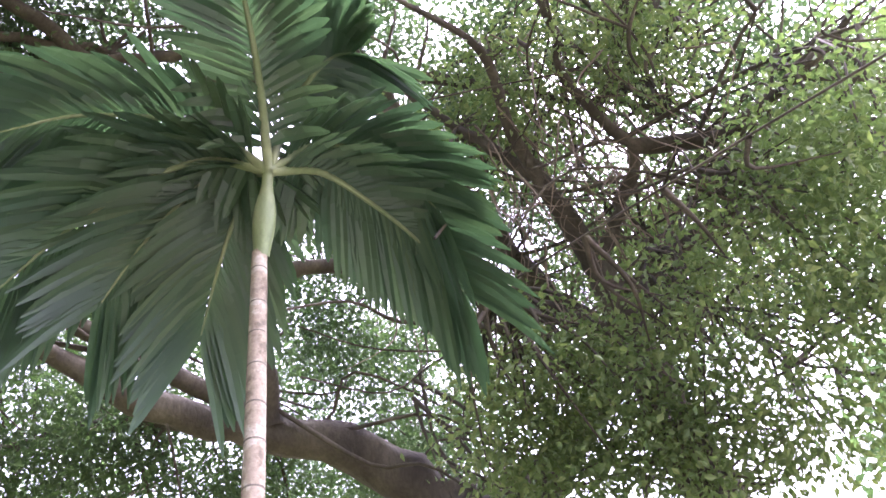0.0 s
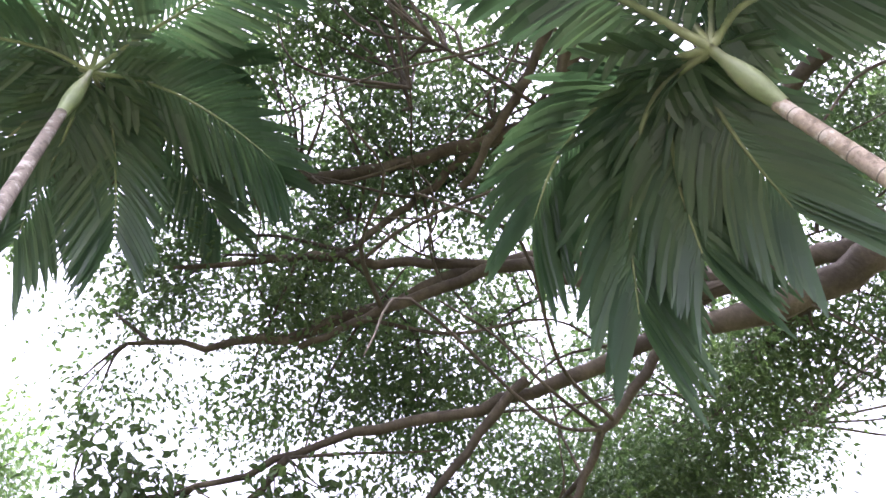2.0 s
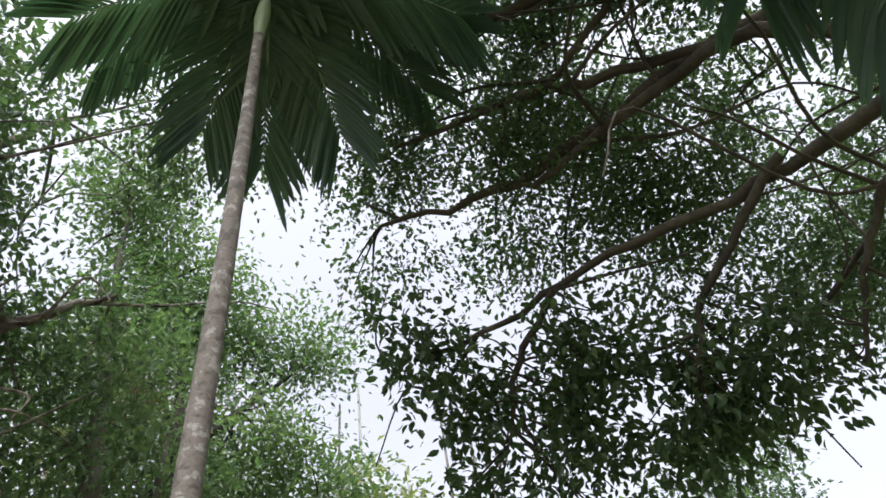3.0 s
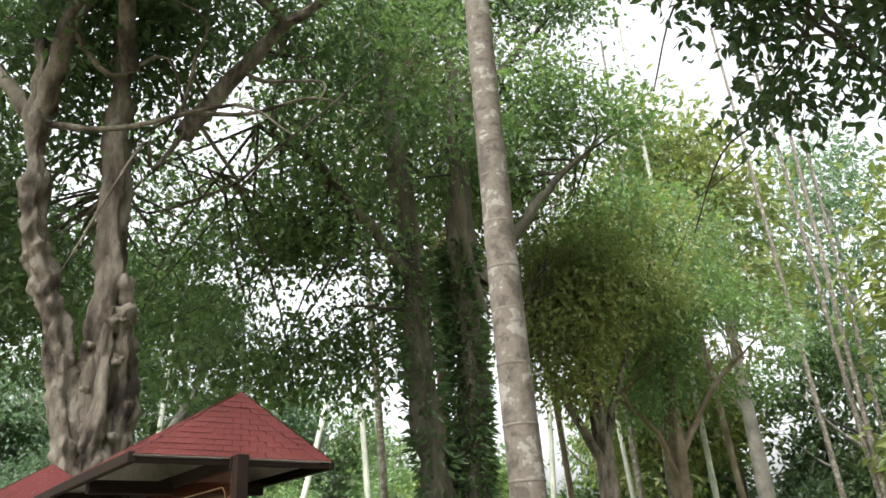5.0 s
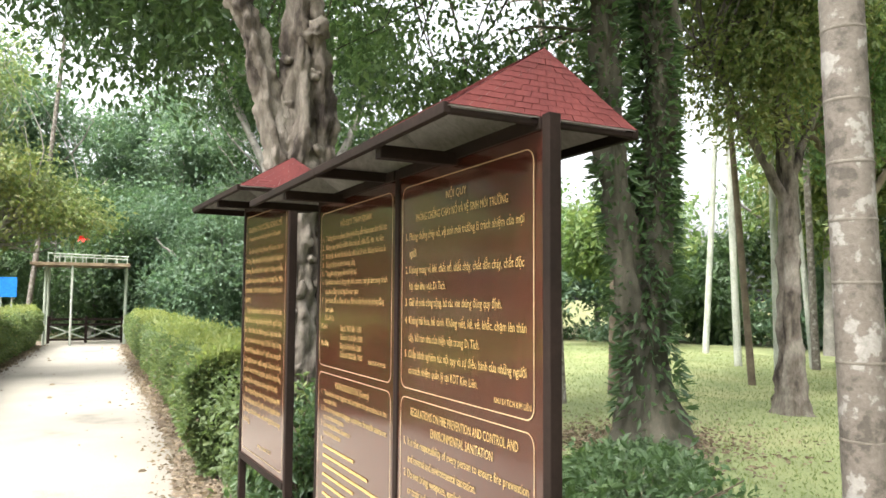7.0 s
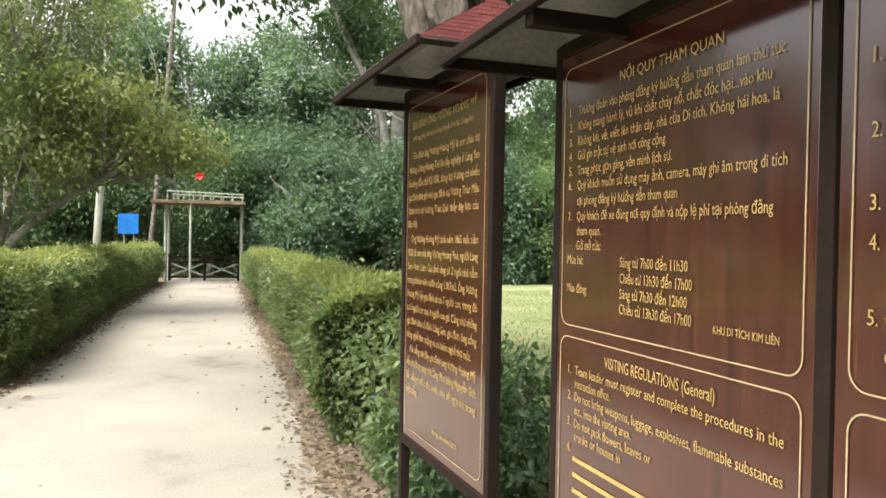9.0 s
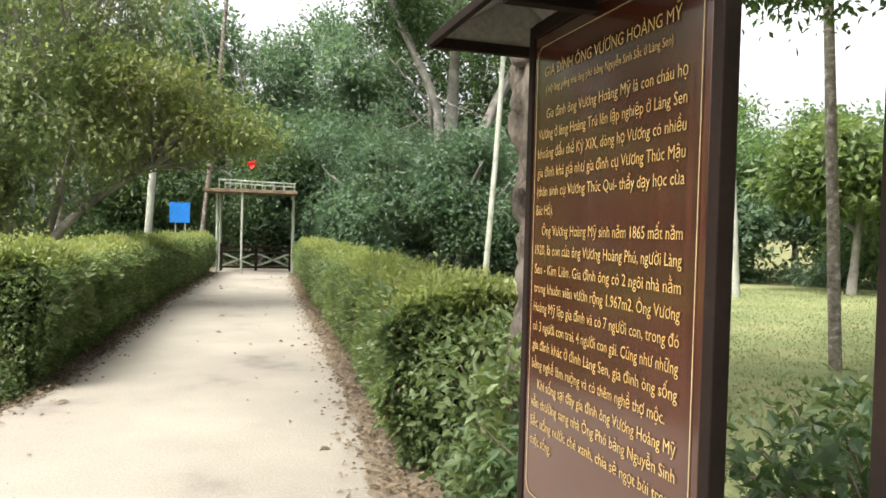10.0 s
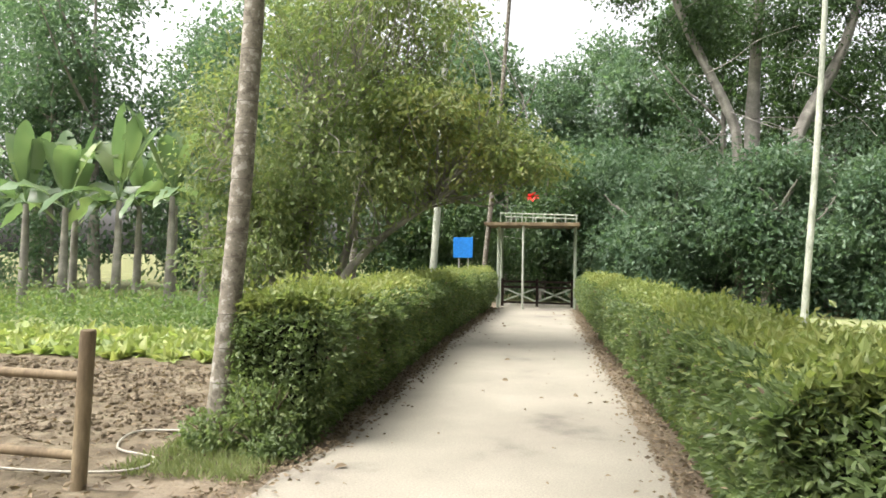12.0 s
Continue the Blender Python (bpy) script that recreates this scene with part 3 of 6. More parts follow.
for x0, x1 in ((0.022, 0.885), (0.927, W2 - 0.022)):
    part("rail", box(bmesh.new(), (x0, 0.565, -0.03), (x1, 0.6, 0.024), m2, 0.003), STEEL_DARK, sign_right)
    part("rail", box(bmesh.new(), (x0, 2.015, -0.03), (x1, 2.05, 0.024), m2, 0.003), STEEL_DARK, sign_right)
bm = bmesh.new()
for x0, x1 in ((0.042, 0.866), (0.952, 1.753)):
    outline(bm, m2, x0, x1, 1.312, 1.978, FACE + 0.0015)
    outline(bm, m2, x0, x1, 0.63, 1.285, FACE + 0.0015)
part("border", bm, BORDER_LINE, sign_right)
shingle_roof(sign_right, m2, -0.22, 0.79, 0.275, 2.045, 2.215, 0.02, -0.005)
shingle_roof(sign_right, m2, 0.8, W2 - 0.024, 0.275, 2.046, 2.225, 0.02, -0.005)
TEXT_2 = [
    ("NỘI QUY THAM QUAN", 0.32, 1.955, 0.034, 0.36, 0.0004), ("1.", 0.085, 1.9, 0.032, 0.015, 0.0), ("Trưởng đoàn vào phòng đăng ký hướng dẫn tham quan làm thủ tục", 0.13, 1.9, 0.033, 0.71, 0.0),
    ("2.", 0.085, 1.858, 0.032, 0.018, 0.0), ("Không mang hành lý, vũ khí chất cháy nổ, chất độc hại...vào khu", 0.13, 1.858, 0.033, 0.68, 0.0),
    ("3.", 0.085, 1.816, 0.032, 0.018, 0.0), ("Không kẻ, vẽ, viết lên thân cây, nhà của Di tích. Không hái hoa, lá", 0.13, 1.816, 0.033, 0.7, 0.0),
    ("4.", 0.085, 1.776, 0.032, 0.018, 0.0), ("Giữ gìn trật tự vệ sinh nơi công cộng.", 0.13, 1.776, 0.033, 0.38, 0.0),
    ("5.", 0.085, 1.735, 0.032, 0.018, 0.0), ("Trang phục gọn gàng, văn minh lịch sự.", 0.13, 1.735, 0.033, 0.4, 0.0),
    ("6.", 0.085, 1.694, 0.032, 0.018, 0.0), ("Quý khách muốn sử dụng máy ảnh, camera, máy ghi âm trong di tích", 0.13, 1.694, 0.033, 0.72, 0.0), ("tại phòng đăng ký hướng dẫn tham quan", 0.13, 1.65, 0.033, 0.42, 0.0),
    ("7.", 0.085, 1.608, 0.032, 0.018, 0.0), ("Quý khách để xe đúng nơi quy định và nộp lệ phí tại phòng đăng", 0.13, 1.608, 0.033, 0.69, 0.0), ("tham quan.", 0.13, 1.567, 0.033, 0.12, 0.0),
    ("Giờ mở cửa:", 0.13, 1.527, 0.033, 0.12, 0.0), ("Mùa hè:", 0.085, 1.487, 0.033, 0.085, 0.0), ("Mùa đông:", 0.085, 1.408, 0.033, 0.105, 0.0),
    ("Sáng từ 7h00 đến 11h30", 0.335, 1.487, 0.033, 0.25, 0.0), ("Chiều từ 13h30 đến 17h00", 0.335, 1.447, 0.033, 0.265, 0.0), ("Sáng từ 7h30 đến 12h00", 0.335, 1.408, 0.033, 0.25, 0.0),
    ("Chiều từ 13h30 đến 17h00", 0.335, 1.37, 0.033, 0.265, 0.0), ("KHU DI TÍCH KIM LIÊN", 0.66, 1.365, 0.022, 0.17, 0.0),
    ("VISITING REGULATIONS (General)", 0.26, 1.258, 0.038, 0.4, 0.0008), ("1.", 0.085, 1.21, 0.032, 0.015, 0.0), ("Team leader must register and complete the procedures in the", 0.12, 1.21, 0.033, 0.72, 0.0),
    ("instruction office.", 0.12, 1.17, 0.033, 0.17, 0.0), ("2.", 0.085, 1.13, 0.032, 0.018, 0.0), ("Do not bring weapons, luggage, explosives, flammable substances", 0.12, 1.13, 0.033, 0.72, 0.0),
    ("etc., into the visiting area.", 0.12, 1.09, 0.033, 0.26, 0.0), ("3.", 0.085, 1.05, 0.032, 0.018, 0.0), ("Do not pick flowers, leaves or", 0.12, 1.05, 0.033, 0.34, 0.0),
    ("trunks or houses in", 0.12, 1.01, 0.033, 0.22, 0.0), ("4.", 0.085, 0.97, 0.032, 0.018, 0.0),
    ("NỘI QUY", 1.275, 1.945, 0.034, 0.13, 0.0004), ("PHÒNG CHỐNG CHÁY NỔ VÀ VỆ SINH MÔI TRƯỜNG", 1.06, 1.893, 0.034, 0.58, 0.0004),
    ("1.", 0.98, 1.833, 0.034, 0.015, 0.0), ("Phòng chống cháy nổ, vệ sinh môi trường là trách nhiệm của mọi", 1.01, 1.833, 0.036, 0.71, 0.0), ("người.", 1.01, 1.778, 0.036, 0.06, 0.0),
    ("2.", 0.98, 1.722, 0.034, 0.018, 0.0), ("Không mang vũ khí, chất nổ, chất cháy, chất dẫn cháy, chất độc", 1.01, 1.722, 0.036, 0.71, 0.0), ("hại vào khu vực Di Tích.", 1.01, 1.668, 0.036, 0.27, 0.0),
    ("3.", 0.98, 1.615, 0.034, 0.018, 0.0), ("Giữ vệ sinh công cộng, bỏ rác vào thùng đúng quy định.", 1.01, 1.615, 0.036, 0.6, 0.0),
    ("4.", 0.98, 1.556, 0.034, 0.018, 0.0), ("Không hái hoa, bẻ cành. Không viết, kẻ, vẽ, khắc, chạm lên thân", 1.01, 1.556, 0.036, 0.72, 0.0), ("cây, bờ rào nhà của hiện vật trong Di Tích.", 1.01, 1.5, 0.036, 0.48, 0.0),
    ("5.", 0.98, 1.445, 0.034, 0.018, 0.0), ("Chấp hành nghiêm túc nội quy và sự điều hành của những người", 1.01, 1.445, 0.036, 0.72, 0.0), ("có trách nhiệm quản lý tại KDT Kim Liên.", 1.01, 1.392, 0.036, 0.47, 0.0),
    ("KHU DI TÍCH KIM LIÊN", 1.56, 1.366, 0.022, 0.18, 0.0), ("REGULATIONS ON FIRE PREVENTION AND CONTROL AND", 1.03, 1.255, 0.038, 0.66, 0.0008), ("ENVIRONMENTAL SANITATION", 1.18, 1.207, 0.038, 0.38, 0.0008),
    ("1.", 0.98, 1.155, 0.034, 0.015, 0.0), ("It is the responsibility of every person to ensure fire prevention", 1.01, 1.155, 0.036, 0.73, 0.0), ("and control and environmental sanitation.", 1.01, 1.1, 0.036, 0.46, 0.0),
    ("2.", 0.98, 1.05, 0.034, 0.018, 0.0), ("Do not bring weapons, explosives, flammable", 1.01, 1.05, 0.036, 0.55, 0.0), ("or toxic substances into the", 1.01, 0.996, 0.036, 0.34, 0.0), ("3.", 0.98, 0.945, 0.034, 0.018, 0.0), ("Keep public", 1.01, 0.945, 0.036, 0.16, 0.0)]
for words, x, y, size_, wide, thick in TEXT_2:
    if x < 0.9:
        x, y = (x - 0.012, 1.851 - (1.9 - y) * 0.917) if y > 1.3 else (x + 0.004, 1.231 - (1.258 - y) * 0.838)
    else:
        x, y = x + 0.004, 1.796 - (1.833 - y) * 0.984 if y > 1.3 else 1.229 - (1.255 - y) * 0.966
    line_of_text(words, m2, x, y, FACE + 0.002, size_, wide * 0.98, sign_right, thick=0.0009 * size_)
bars(m2, [(0.12, 0.5 + 0.3 * ((k * 7) % 3) / 2, 0.97 - 0.04 * k) for k in range(7)], FACE + 0.002, sign_right)
bars(m2, [(1.01, 1.35 + 0.36 * ((k * 5) % 3) / 2, 0.89 - 0.05 * k) for k in range(4)], FACE + 0.002, sign_right)


# ---- palms ----
def frond(crown, tip, parent, leaf, seed, blade=0.55, wide=0.078, pairs=30):
    """A pinnate palm frond: a stalk arching from the crown to its tip, with drooping leaflets."""
    rng = np.random.default_rng(seed)
    a, t = np.array(crown, dtype=float), np.array(crown) + np.array(tip)
    mid = (a + t) / 2 + np.array([0, 0, 0.28 + 0.12 * rng.uniform()]) * (1.0 if abs(tip[2]) < 1.4 else 0.2)
    line = smooth_line([a, a + (mid - a) * 0.5 + [0, 0, 0.12], mid, mid + (t - mid) * 0.55 + [0, 0, 0.08], t], 7)
    v, f = tube(line, np.linspace(0.022, 0.004, len(line)), 6)
    stalk = attach("frond", mesh_np("frond", v, f, CROWNSHAFT, True), parent)
    s = np.linspace(0.07, 1.0, pairs)
    idx = s * (len(line) - 1)
    p = np.stack([np.interp(idx, np.arange(len(line)), line[:, k]) for k in range(3)], 1)
    tang = np.gradient(p, axis=0)
    tang /= np.linalg.norm(tang, axis=1)[:, None]
    side = np.cross(tang, [0, 0, 1.0])
    side /= np.linalg.norm(side, axis=1)[:, None] + 1e-6
    vs, fs = [], []
    for sgn in (-1, 1):
        for i in range(pairs):
            L = blade * (0.65 + 0.5 * math.sin(math.pi * min(1, s[i] * 0.9))) * rng.uniform(0.9, 1.1)
            out = sgn * side[i] * (0.85 - 0.35 * s[i]) + tang[i] * (0.35 + 0.55 * s[i]) + [0, 0, 0.1]
            out /= np.linalg.norm(out)
            up = np.cross(out, tang[i]) * sgn
            wd = wide * (0.75 + 0.45 * rng.uniform())
            ax = tang[i] - out * (tang[i] @ out)
            ax /= np.linalg.norm(ax)
            rows = []
            sag = 0.3 + 0.4 * rng.uniform()
            for k, (q, ww) in enumerate(((0.0, 0.35), (0.3, 1.0), (0.62, 1.0), (0.88, 0.7), (1.0, 0.12))):
                c = p[i] + out * L * q - np.array([0, 0, 1.0]) * L * sag * q * q
                rows.append([c - ax * wd * ww / 2, c + up * 0.012 * ww, c + ax * wd * ww / 2])
            o = len(vs)
            vs += [x for r in rows for x in r]
            for k in range(4):
                for j in range(2):
                    fs.append((o + k * 3 + j, o + k * 3 + j + 1, o + k * 3 + j + 4, o + k * 3 + j + 3))
    attach("leaflet_fan", mesh_np("leaflet_fan", np.array(vs), fs, leaf), stalk)


def ringed_trunk(parent, x, y, z0, z1, r0, r1, bark, ring=0.16, seed=0, lean=(0, 0)):
    n = int((z1 - z0) / 0.04)
    z = np.linspace(z0, z1, n)
    s = (z - z0) / (z1 - z0)
    r = r0 + (r1 - r0) * s + 0.035 * np.exp(-(z - z0) / 0.18) * (z0 < 0.3)
    line = np.stack([x + lean[0] * s + 0.012 * np.sin(z * 1.3 + seed), y + lean[1] * s + 0.012 * np.cos(z * 1.1 + seed), z], 1)
    v, f = tube(line, r, 20, 0.008, 0, seed)
    attach("trunk", mesh_np("trunk", v, f, bark, True), parent)
    rng = np.random.default_rng(seed)
    zz = z0 + 0.5
    while zz < z1 - 0.05:
        q = (zz - z0) / (z1 - z0)
        c = np.array([np.interp(zz, z, line[:, 0]), np.interp(zz, z, line[:, 1]), zz])
        rr = np.interp(zz, z, r)
        prof = [(-0.005, 1.0), (-0.0015, 1.025), (0.0015, 1.025), (0.005, 1.0)]
        v, f = (tube([c + [0, 0, h] for h, k in prof], [rr * k for h, k in prof], 20, 0.0, 0, seed))
        attach("leaf_scar", mesh_np("leaf_scar", v, f, PALM_SCAR, True), parent)
        zz += 1.3 * ring * rng.uniform(0.8, 1.2) * (1.0 - 0.35 * q)


def areca(x, y, shaft0, top, r0, r1, tips, label, bark, seed, lean=(0, 0), head=None, blade=0.55):
    head = head or (x, y)
    ob = thing("areca_palm", (x - lean[0], y - lean[1], 0), label, "palm", "areca palms")
    ringed_trunk(ob, x - lean[0], y - lean[1], -0.02, shaft0, r0, r1, bark, seed=seed, lean=lean)
    z = np.linspace(shaft0 - 0.02, top, 14)
    s = np.linspace(0, 1, 14)
    r = r1 * (1.02 + 0.6 * np.sin(np.pi * np.minimum(1, s * 1.25)) ** 1.5 * (s < 0.8) - 0.45 * s ** 2)
    v, f = tube(np.stack([x + (head[0] - x) * s, y + (head[1] - y) * s, z], 1), np.maximum(r, 0.022), 16)
    attach("crownshaft", mesh_np("crownshaft", v, f, CROWNSHAFT, True), ob, "smooth green crownshaft")
    for i, t in enumerate(tips):
        frond((*head, top - 0.05), t, ob, LEAF_PALM, seed * 31 + i, blade, 0.058)
    return ob


areca(1.5, -0.53, 4.05, 4.47, 0.055, 0.029, [(0.96, 0.48, -0.33), (0.58, 0.8, 0.02), (0.72, -0.28, -0.2), (-0.2, -1.02, -0.12), (-0.55, 0.74, 0.22), (-0.45, -0.08, 0.62), (-0.34, -0.7, 0.1), (0.85, 0.12, -0.18)],
      "slender ringed areca palm with a green crownshaft", PALM_BARK, 1, (-0.67, 0.52), (1.38, -0.45), 0.42)
areca(1.74, 2.97, 6.9, 7.9, 0.066, 0.038, [(-0.3, 1.8, 0.4), (1.5, -1.0, 0.5), (1.15, 0.2, -0.55), (1.0, 0.95, -0.5), (0.45, 1.1, -0.5), (0.6, -0.9, 1.3), (-1.3, -0.8, 0.5), (-1.3, 0.6, 0.3), (0.2, 0.3, 1.7), (1.7, -0.4, 0.3), (1.0, 0.7, 0.9), (-0.4, -1.6, 0.2), (0.9, -1.2, -0.5), (-0.8, 1.2, -0.4)],
      "tall lichen-spotted areca palm beside the notice boards", PALM_BARK_GREY, 2, (-0.07, 0.05))

ob = thing("areca_palm", (-3.18, 10.95, 0), "grey lichen-spotted palm trunk leaning beside the hedge", "palm", "areca palms")
ringed_trunk(ob, -3.18, 10.95, -0.02, 7.0, 0.095, 0.075, PALM_BARK_PALE, 0.2, 5, (0.42, 0.2))


def slim_pole(name, label, a, b, r0, r1, mat, category="palm", seed=0, crown=False, group="slender stems"):
    ob = thing(name, (a[0], a[1], 0), label, category, group)
    bend = (np.array(a) + np.array(b)) / 2 + [0.06, 0.04, 0]
    line = smooth_line([(*a, r0), (*bend, (r0 + r1) / 2), (*b, r1)], 8)
    v, f = tube(line[:, :3], line[:, 3], 10, 0.03, 0, seed)
    attach("trunk", mesh_np("trunk", v, f, mat, True), ob)
    if crown:
        for i in range(8):
            a_ = i * 2.4 + seed
            frond(b, (1.2 * math.cos(a_), 1.2 * math.sin(a_), 0.3 - 0.5 * (i % 3)), ob, LEAF_PALM, seed * 7 + i, 0.45, 0.05, 18)
    return ob


slim_pole("areca_palm", "thin pale palm stem at the edge of the lawn", (5.47, 24.95, -0.05), (6.1, 25.3, 10.5), 0.09, 0.06, POLE_PALE, seed=1)
slim_pole("areca_palm", "pale thin palm stem leaning over the lawn", (8.65, 22.7, -0.05), (11.4, 23.8, 9), 0.11, 0.08, POLE_PALE, seed=2)
slim_pole("areca_palm", "slender mottled palm stem on the lawn", (6.19, 11.36, -0.05), (5.85, 11.8, 9.5), 0.075, 0.05, PALM_BARK_PALE, seed=3)
slim_pole("areca_palm", "slender pale palm stem before the wood", (16, 18.9, -0.05), (16.2, 18.3, 10), 0.1, 0.07, POLE_PALE, seed=4)
slim_pole("areca_palm", "slender leaning stem on the lawn", (10.9, 12.15, -0.05), (10.0, 12.0, 8.5), 0.07, 0.045, BARK_BROWN, seed=5)
slim_pole("areca_palm", "slender pale palm stem before the wood", (14.71, 13.93, -0.05), (14.4, 13.93, 9), 0.09, 0.06, PALM_BARK_GREY, seed=6)
slim_pole("areca_palm", "slender mottled stem near the wood", (15.18, 11.36, -0.05), (14.4, 11.4, 9), 0.08, 0.05, BARK_BROWN, seed=7)
slim_pole("areca_palm", "thin pale palm stem behind the hedge", (-3.9, 24.0, -0.05), (-3.6, 24.2, 9.5), 0.1, 0.07, POLE_PALE, seed=8)
slim_pole("areca_palm", "tall thin palm with a small crown near the gate", (-3.2, 29.0, -0.05), (-2.3, 29.2, 11.5), 0.09, 0.06, PALM_BARK_GREY, seed=9, crown=True)
slim_pole("areca_palm", "thin pale palm stem behind the bush", (-5.6, 22.5, -0.05), (-5.5, 22.6, 8.5), 0.1, 0.07, PALM_BARK_GREY, seed=10)
slim_pole("areca_palm", "slender pale palm stem before the wood", (11.2, 21.0, -0.05), (10.6, 21.3, 10), 0.1, 0.07, POLE_PALE, seed=11)
slim_pole("areca_palm", "slender pale palm stem on the lawn", (9.45, 14.2, -0.05), (9.5, 14.3, 8), 0.05, 0.04, POLE_PALE, seed=12)
slim_pole("areca_palm", "slender pale palm stem before the wood", (13.7, 15.3, -0.05), (13.5, 15.5, 10), 0.09, 0.06, POLE_PALE, seed=13)
slim_pole("areca_palm", "slender pale stem before the wood", (15.98, 8.93, -0.05), (16.81, 9.12, 15.0), 0.07, 0.03, PALM_BARK_GREY, seed=30)
slim_pole("areca_palm", "slender pale stem before the wood", (13.64, 11.03, -0.05), (13.32, 11.07, 15.0), 0.07, 0.03, POLE_PALE, seed=31)
slim_pole("areca_palm", "slender pale stem before the wood", (15.88, 9.62, -0.05), (16.00, 10.09, 15.0), 0.07, 0.03, PALM_BARK_GREY, seed=32)
slim_pole("areca_palm", "slender pale stem before the wood", (14.85, 14.13, -0.05), (14.11, 14.81, 15.0), 0.07, 0.03, POLE_PALE, seed=33)
slim_pole("areca_palm", "slender pale stem before the wood", (18.73, 9.94, -0.05), (18.57, 9.68, 15.0), 0.07, 0.03, PALM_BARK_GREY, seed=34)
slim_pole("areca_palm", "slender pale stem before the wood", (17.44, 12.48, -0.05), (17.63, 12.44, 15.0), 0.07, 0.03, POLE_PALE, seed=35)
slim_pole("areca_palm", "slender pale stem before the wood", (13.69, 12.30, -0.05), (13.69, 12.03, 15.0), 0.07, 0.03, PALM_BARK_GREY, seed=36)
slim_pole("areca_palm", "slender pale stem before the wood", (11.43, 12.02, -0.05), (11.26, 12.08, 15.0), 0.07, 0.03, POLE_PALE, seed=37)
slim_pole("areca_palm", "slender pale stem before the wood", (16.41, 9.17, -0.05), (16.50, 9.48, 15.0), 0.07, 0.03, PALM_BARK_GREY, seed=38)


# ---- trees over the walk ----
banyan_limbs = [
    [(2.95, -3.9, 4.8, 0.26), (3.24, -3.3, 5.45, 0.2), (3.75, -2.66, 5.7, 0.15), (4.2, -1.85, 5.85, 0.12), (4.5, -1.0, 6.15, 0.08), (4.89, 0.44, 6.31, 0.055), (4.83, 1.74, 6.33, 0.04), (4.67, 3.04, 6.07, 0.025), (4.47, 3.6, 5.97, 0.02)],
    [(3.7, -2.7, 5.7, 0.11), (4.11, -2.18, 6.15, 0.09), (4.39, -1.06, 6.5, 0.08), (4.35, -0.4, 7.15, 0.07), (4.29, 0.1, 7.43, 0.06), (4.4, 1.29, 7.37, 0.05), (4.43, 2.11, 7.21, 0.03)],
    [(4.25, -1.7, 6.3, 0.09), (4.3, -0.9, 7.2, 0.08), (4.37, -0.17, 7.57, 0.075), (4.43, 0.65, 7.63, 0.07), (4.45, 2.26, 7.47, 0.05), (4.0, 3.55, 7.35, 0.02)],
    [(4.39, -0.05, 7.58, 0.06), (4.18, 1.11, 7.81, 0.05), (3.95, 1.76, 7.9, 0.045), (3.61, 3.03, 7.79, 0.02)],
    [(1.68, -2.4, 8.05, 0.08), (2.4, -1.35, 8.3, 0.08), (3.22, -0.7, 8.2, 0.075), (3.45, 0.3, 8.4, 0.07), (3.45, 1.3, 8.5, 0.06), (3.14, 2.78, 8.44, 0.05), (2.57, 3.95, 8.25, 0.035), (2.04, 4.49, 8.14, 0.02)],
    [(3.22, -0.76, 8.14, 0.06), (2.27, -1.27, 8.37, 0.06), (1.48, -2.13, 8.24, 0.06), (0.99, -2.63, 8.07, 0.055), (0.3, -3.3, 7.7, 0.03)],
    [(2.85, -4.2, 4.7, 0.2), (1.5, -4.75, 6.2, 0.14), (1.64, -4.09, 6.88, 0.11), (1.72, -3.19, 7.59, 0.09), (1.7, -2.25, 8.14, 0.07), (1.6, -1.0, 8.5, 0.03)],
    [(3.7, 0.23, 8.06, 0.04), (3.05, -0.45, 8.28, 0.05), (2.5, -0.88, 8.4, 0.05), (1.9, -1.3, 8.5, 0.03)],
    [(4.4, -1.1, 6.1, 0.05), (4.83, -0.36, 5.75, 0.04), (5.19, 0.09, 5.44, 0.03), (5.59, 0.46, 4.9, 0.015)],
    [(4.7, 0.2, 6.3, 0.05), (5.11, 1.14, 5.79, 0.035), (5.45, 1.6, 5.29, 0.015)],
    [(4.75, 2.3, 6.2, 0.035), (4.9, 2.83, 5.8, 0.03), (5.2, 3.2, 5.3, 0.012)],
    [(3.27, -0.25, 8.42, 0.045), (3.67, 0.39, 8.31, 0.045), (3.87, 0.84, 8.22, 0.04), (4.04, 1.49, 8.0, 0.035), (4.05, 1.75, 7.95, 0.02)],
    [(3.65, -2.6, 5.7, 0.08), (3.3, -2.15, 6.2, 0.07), (2.94, -2.01, 6.43, 0.07), (2.46, -2.43, 6.43, 0.06), (2.26, -2.98, 6.12, 0.055), (1.73, -3.51, 5.87, 0.03)],
    [(3.9, -2.4, 5.8, 0.1), (5.6, -2.3, 6.8, 0.08), (7.6, -1.8, 7.4, 0.03)],
]
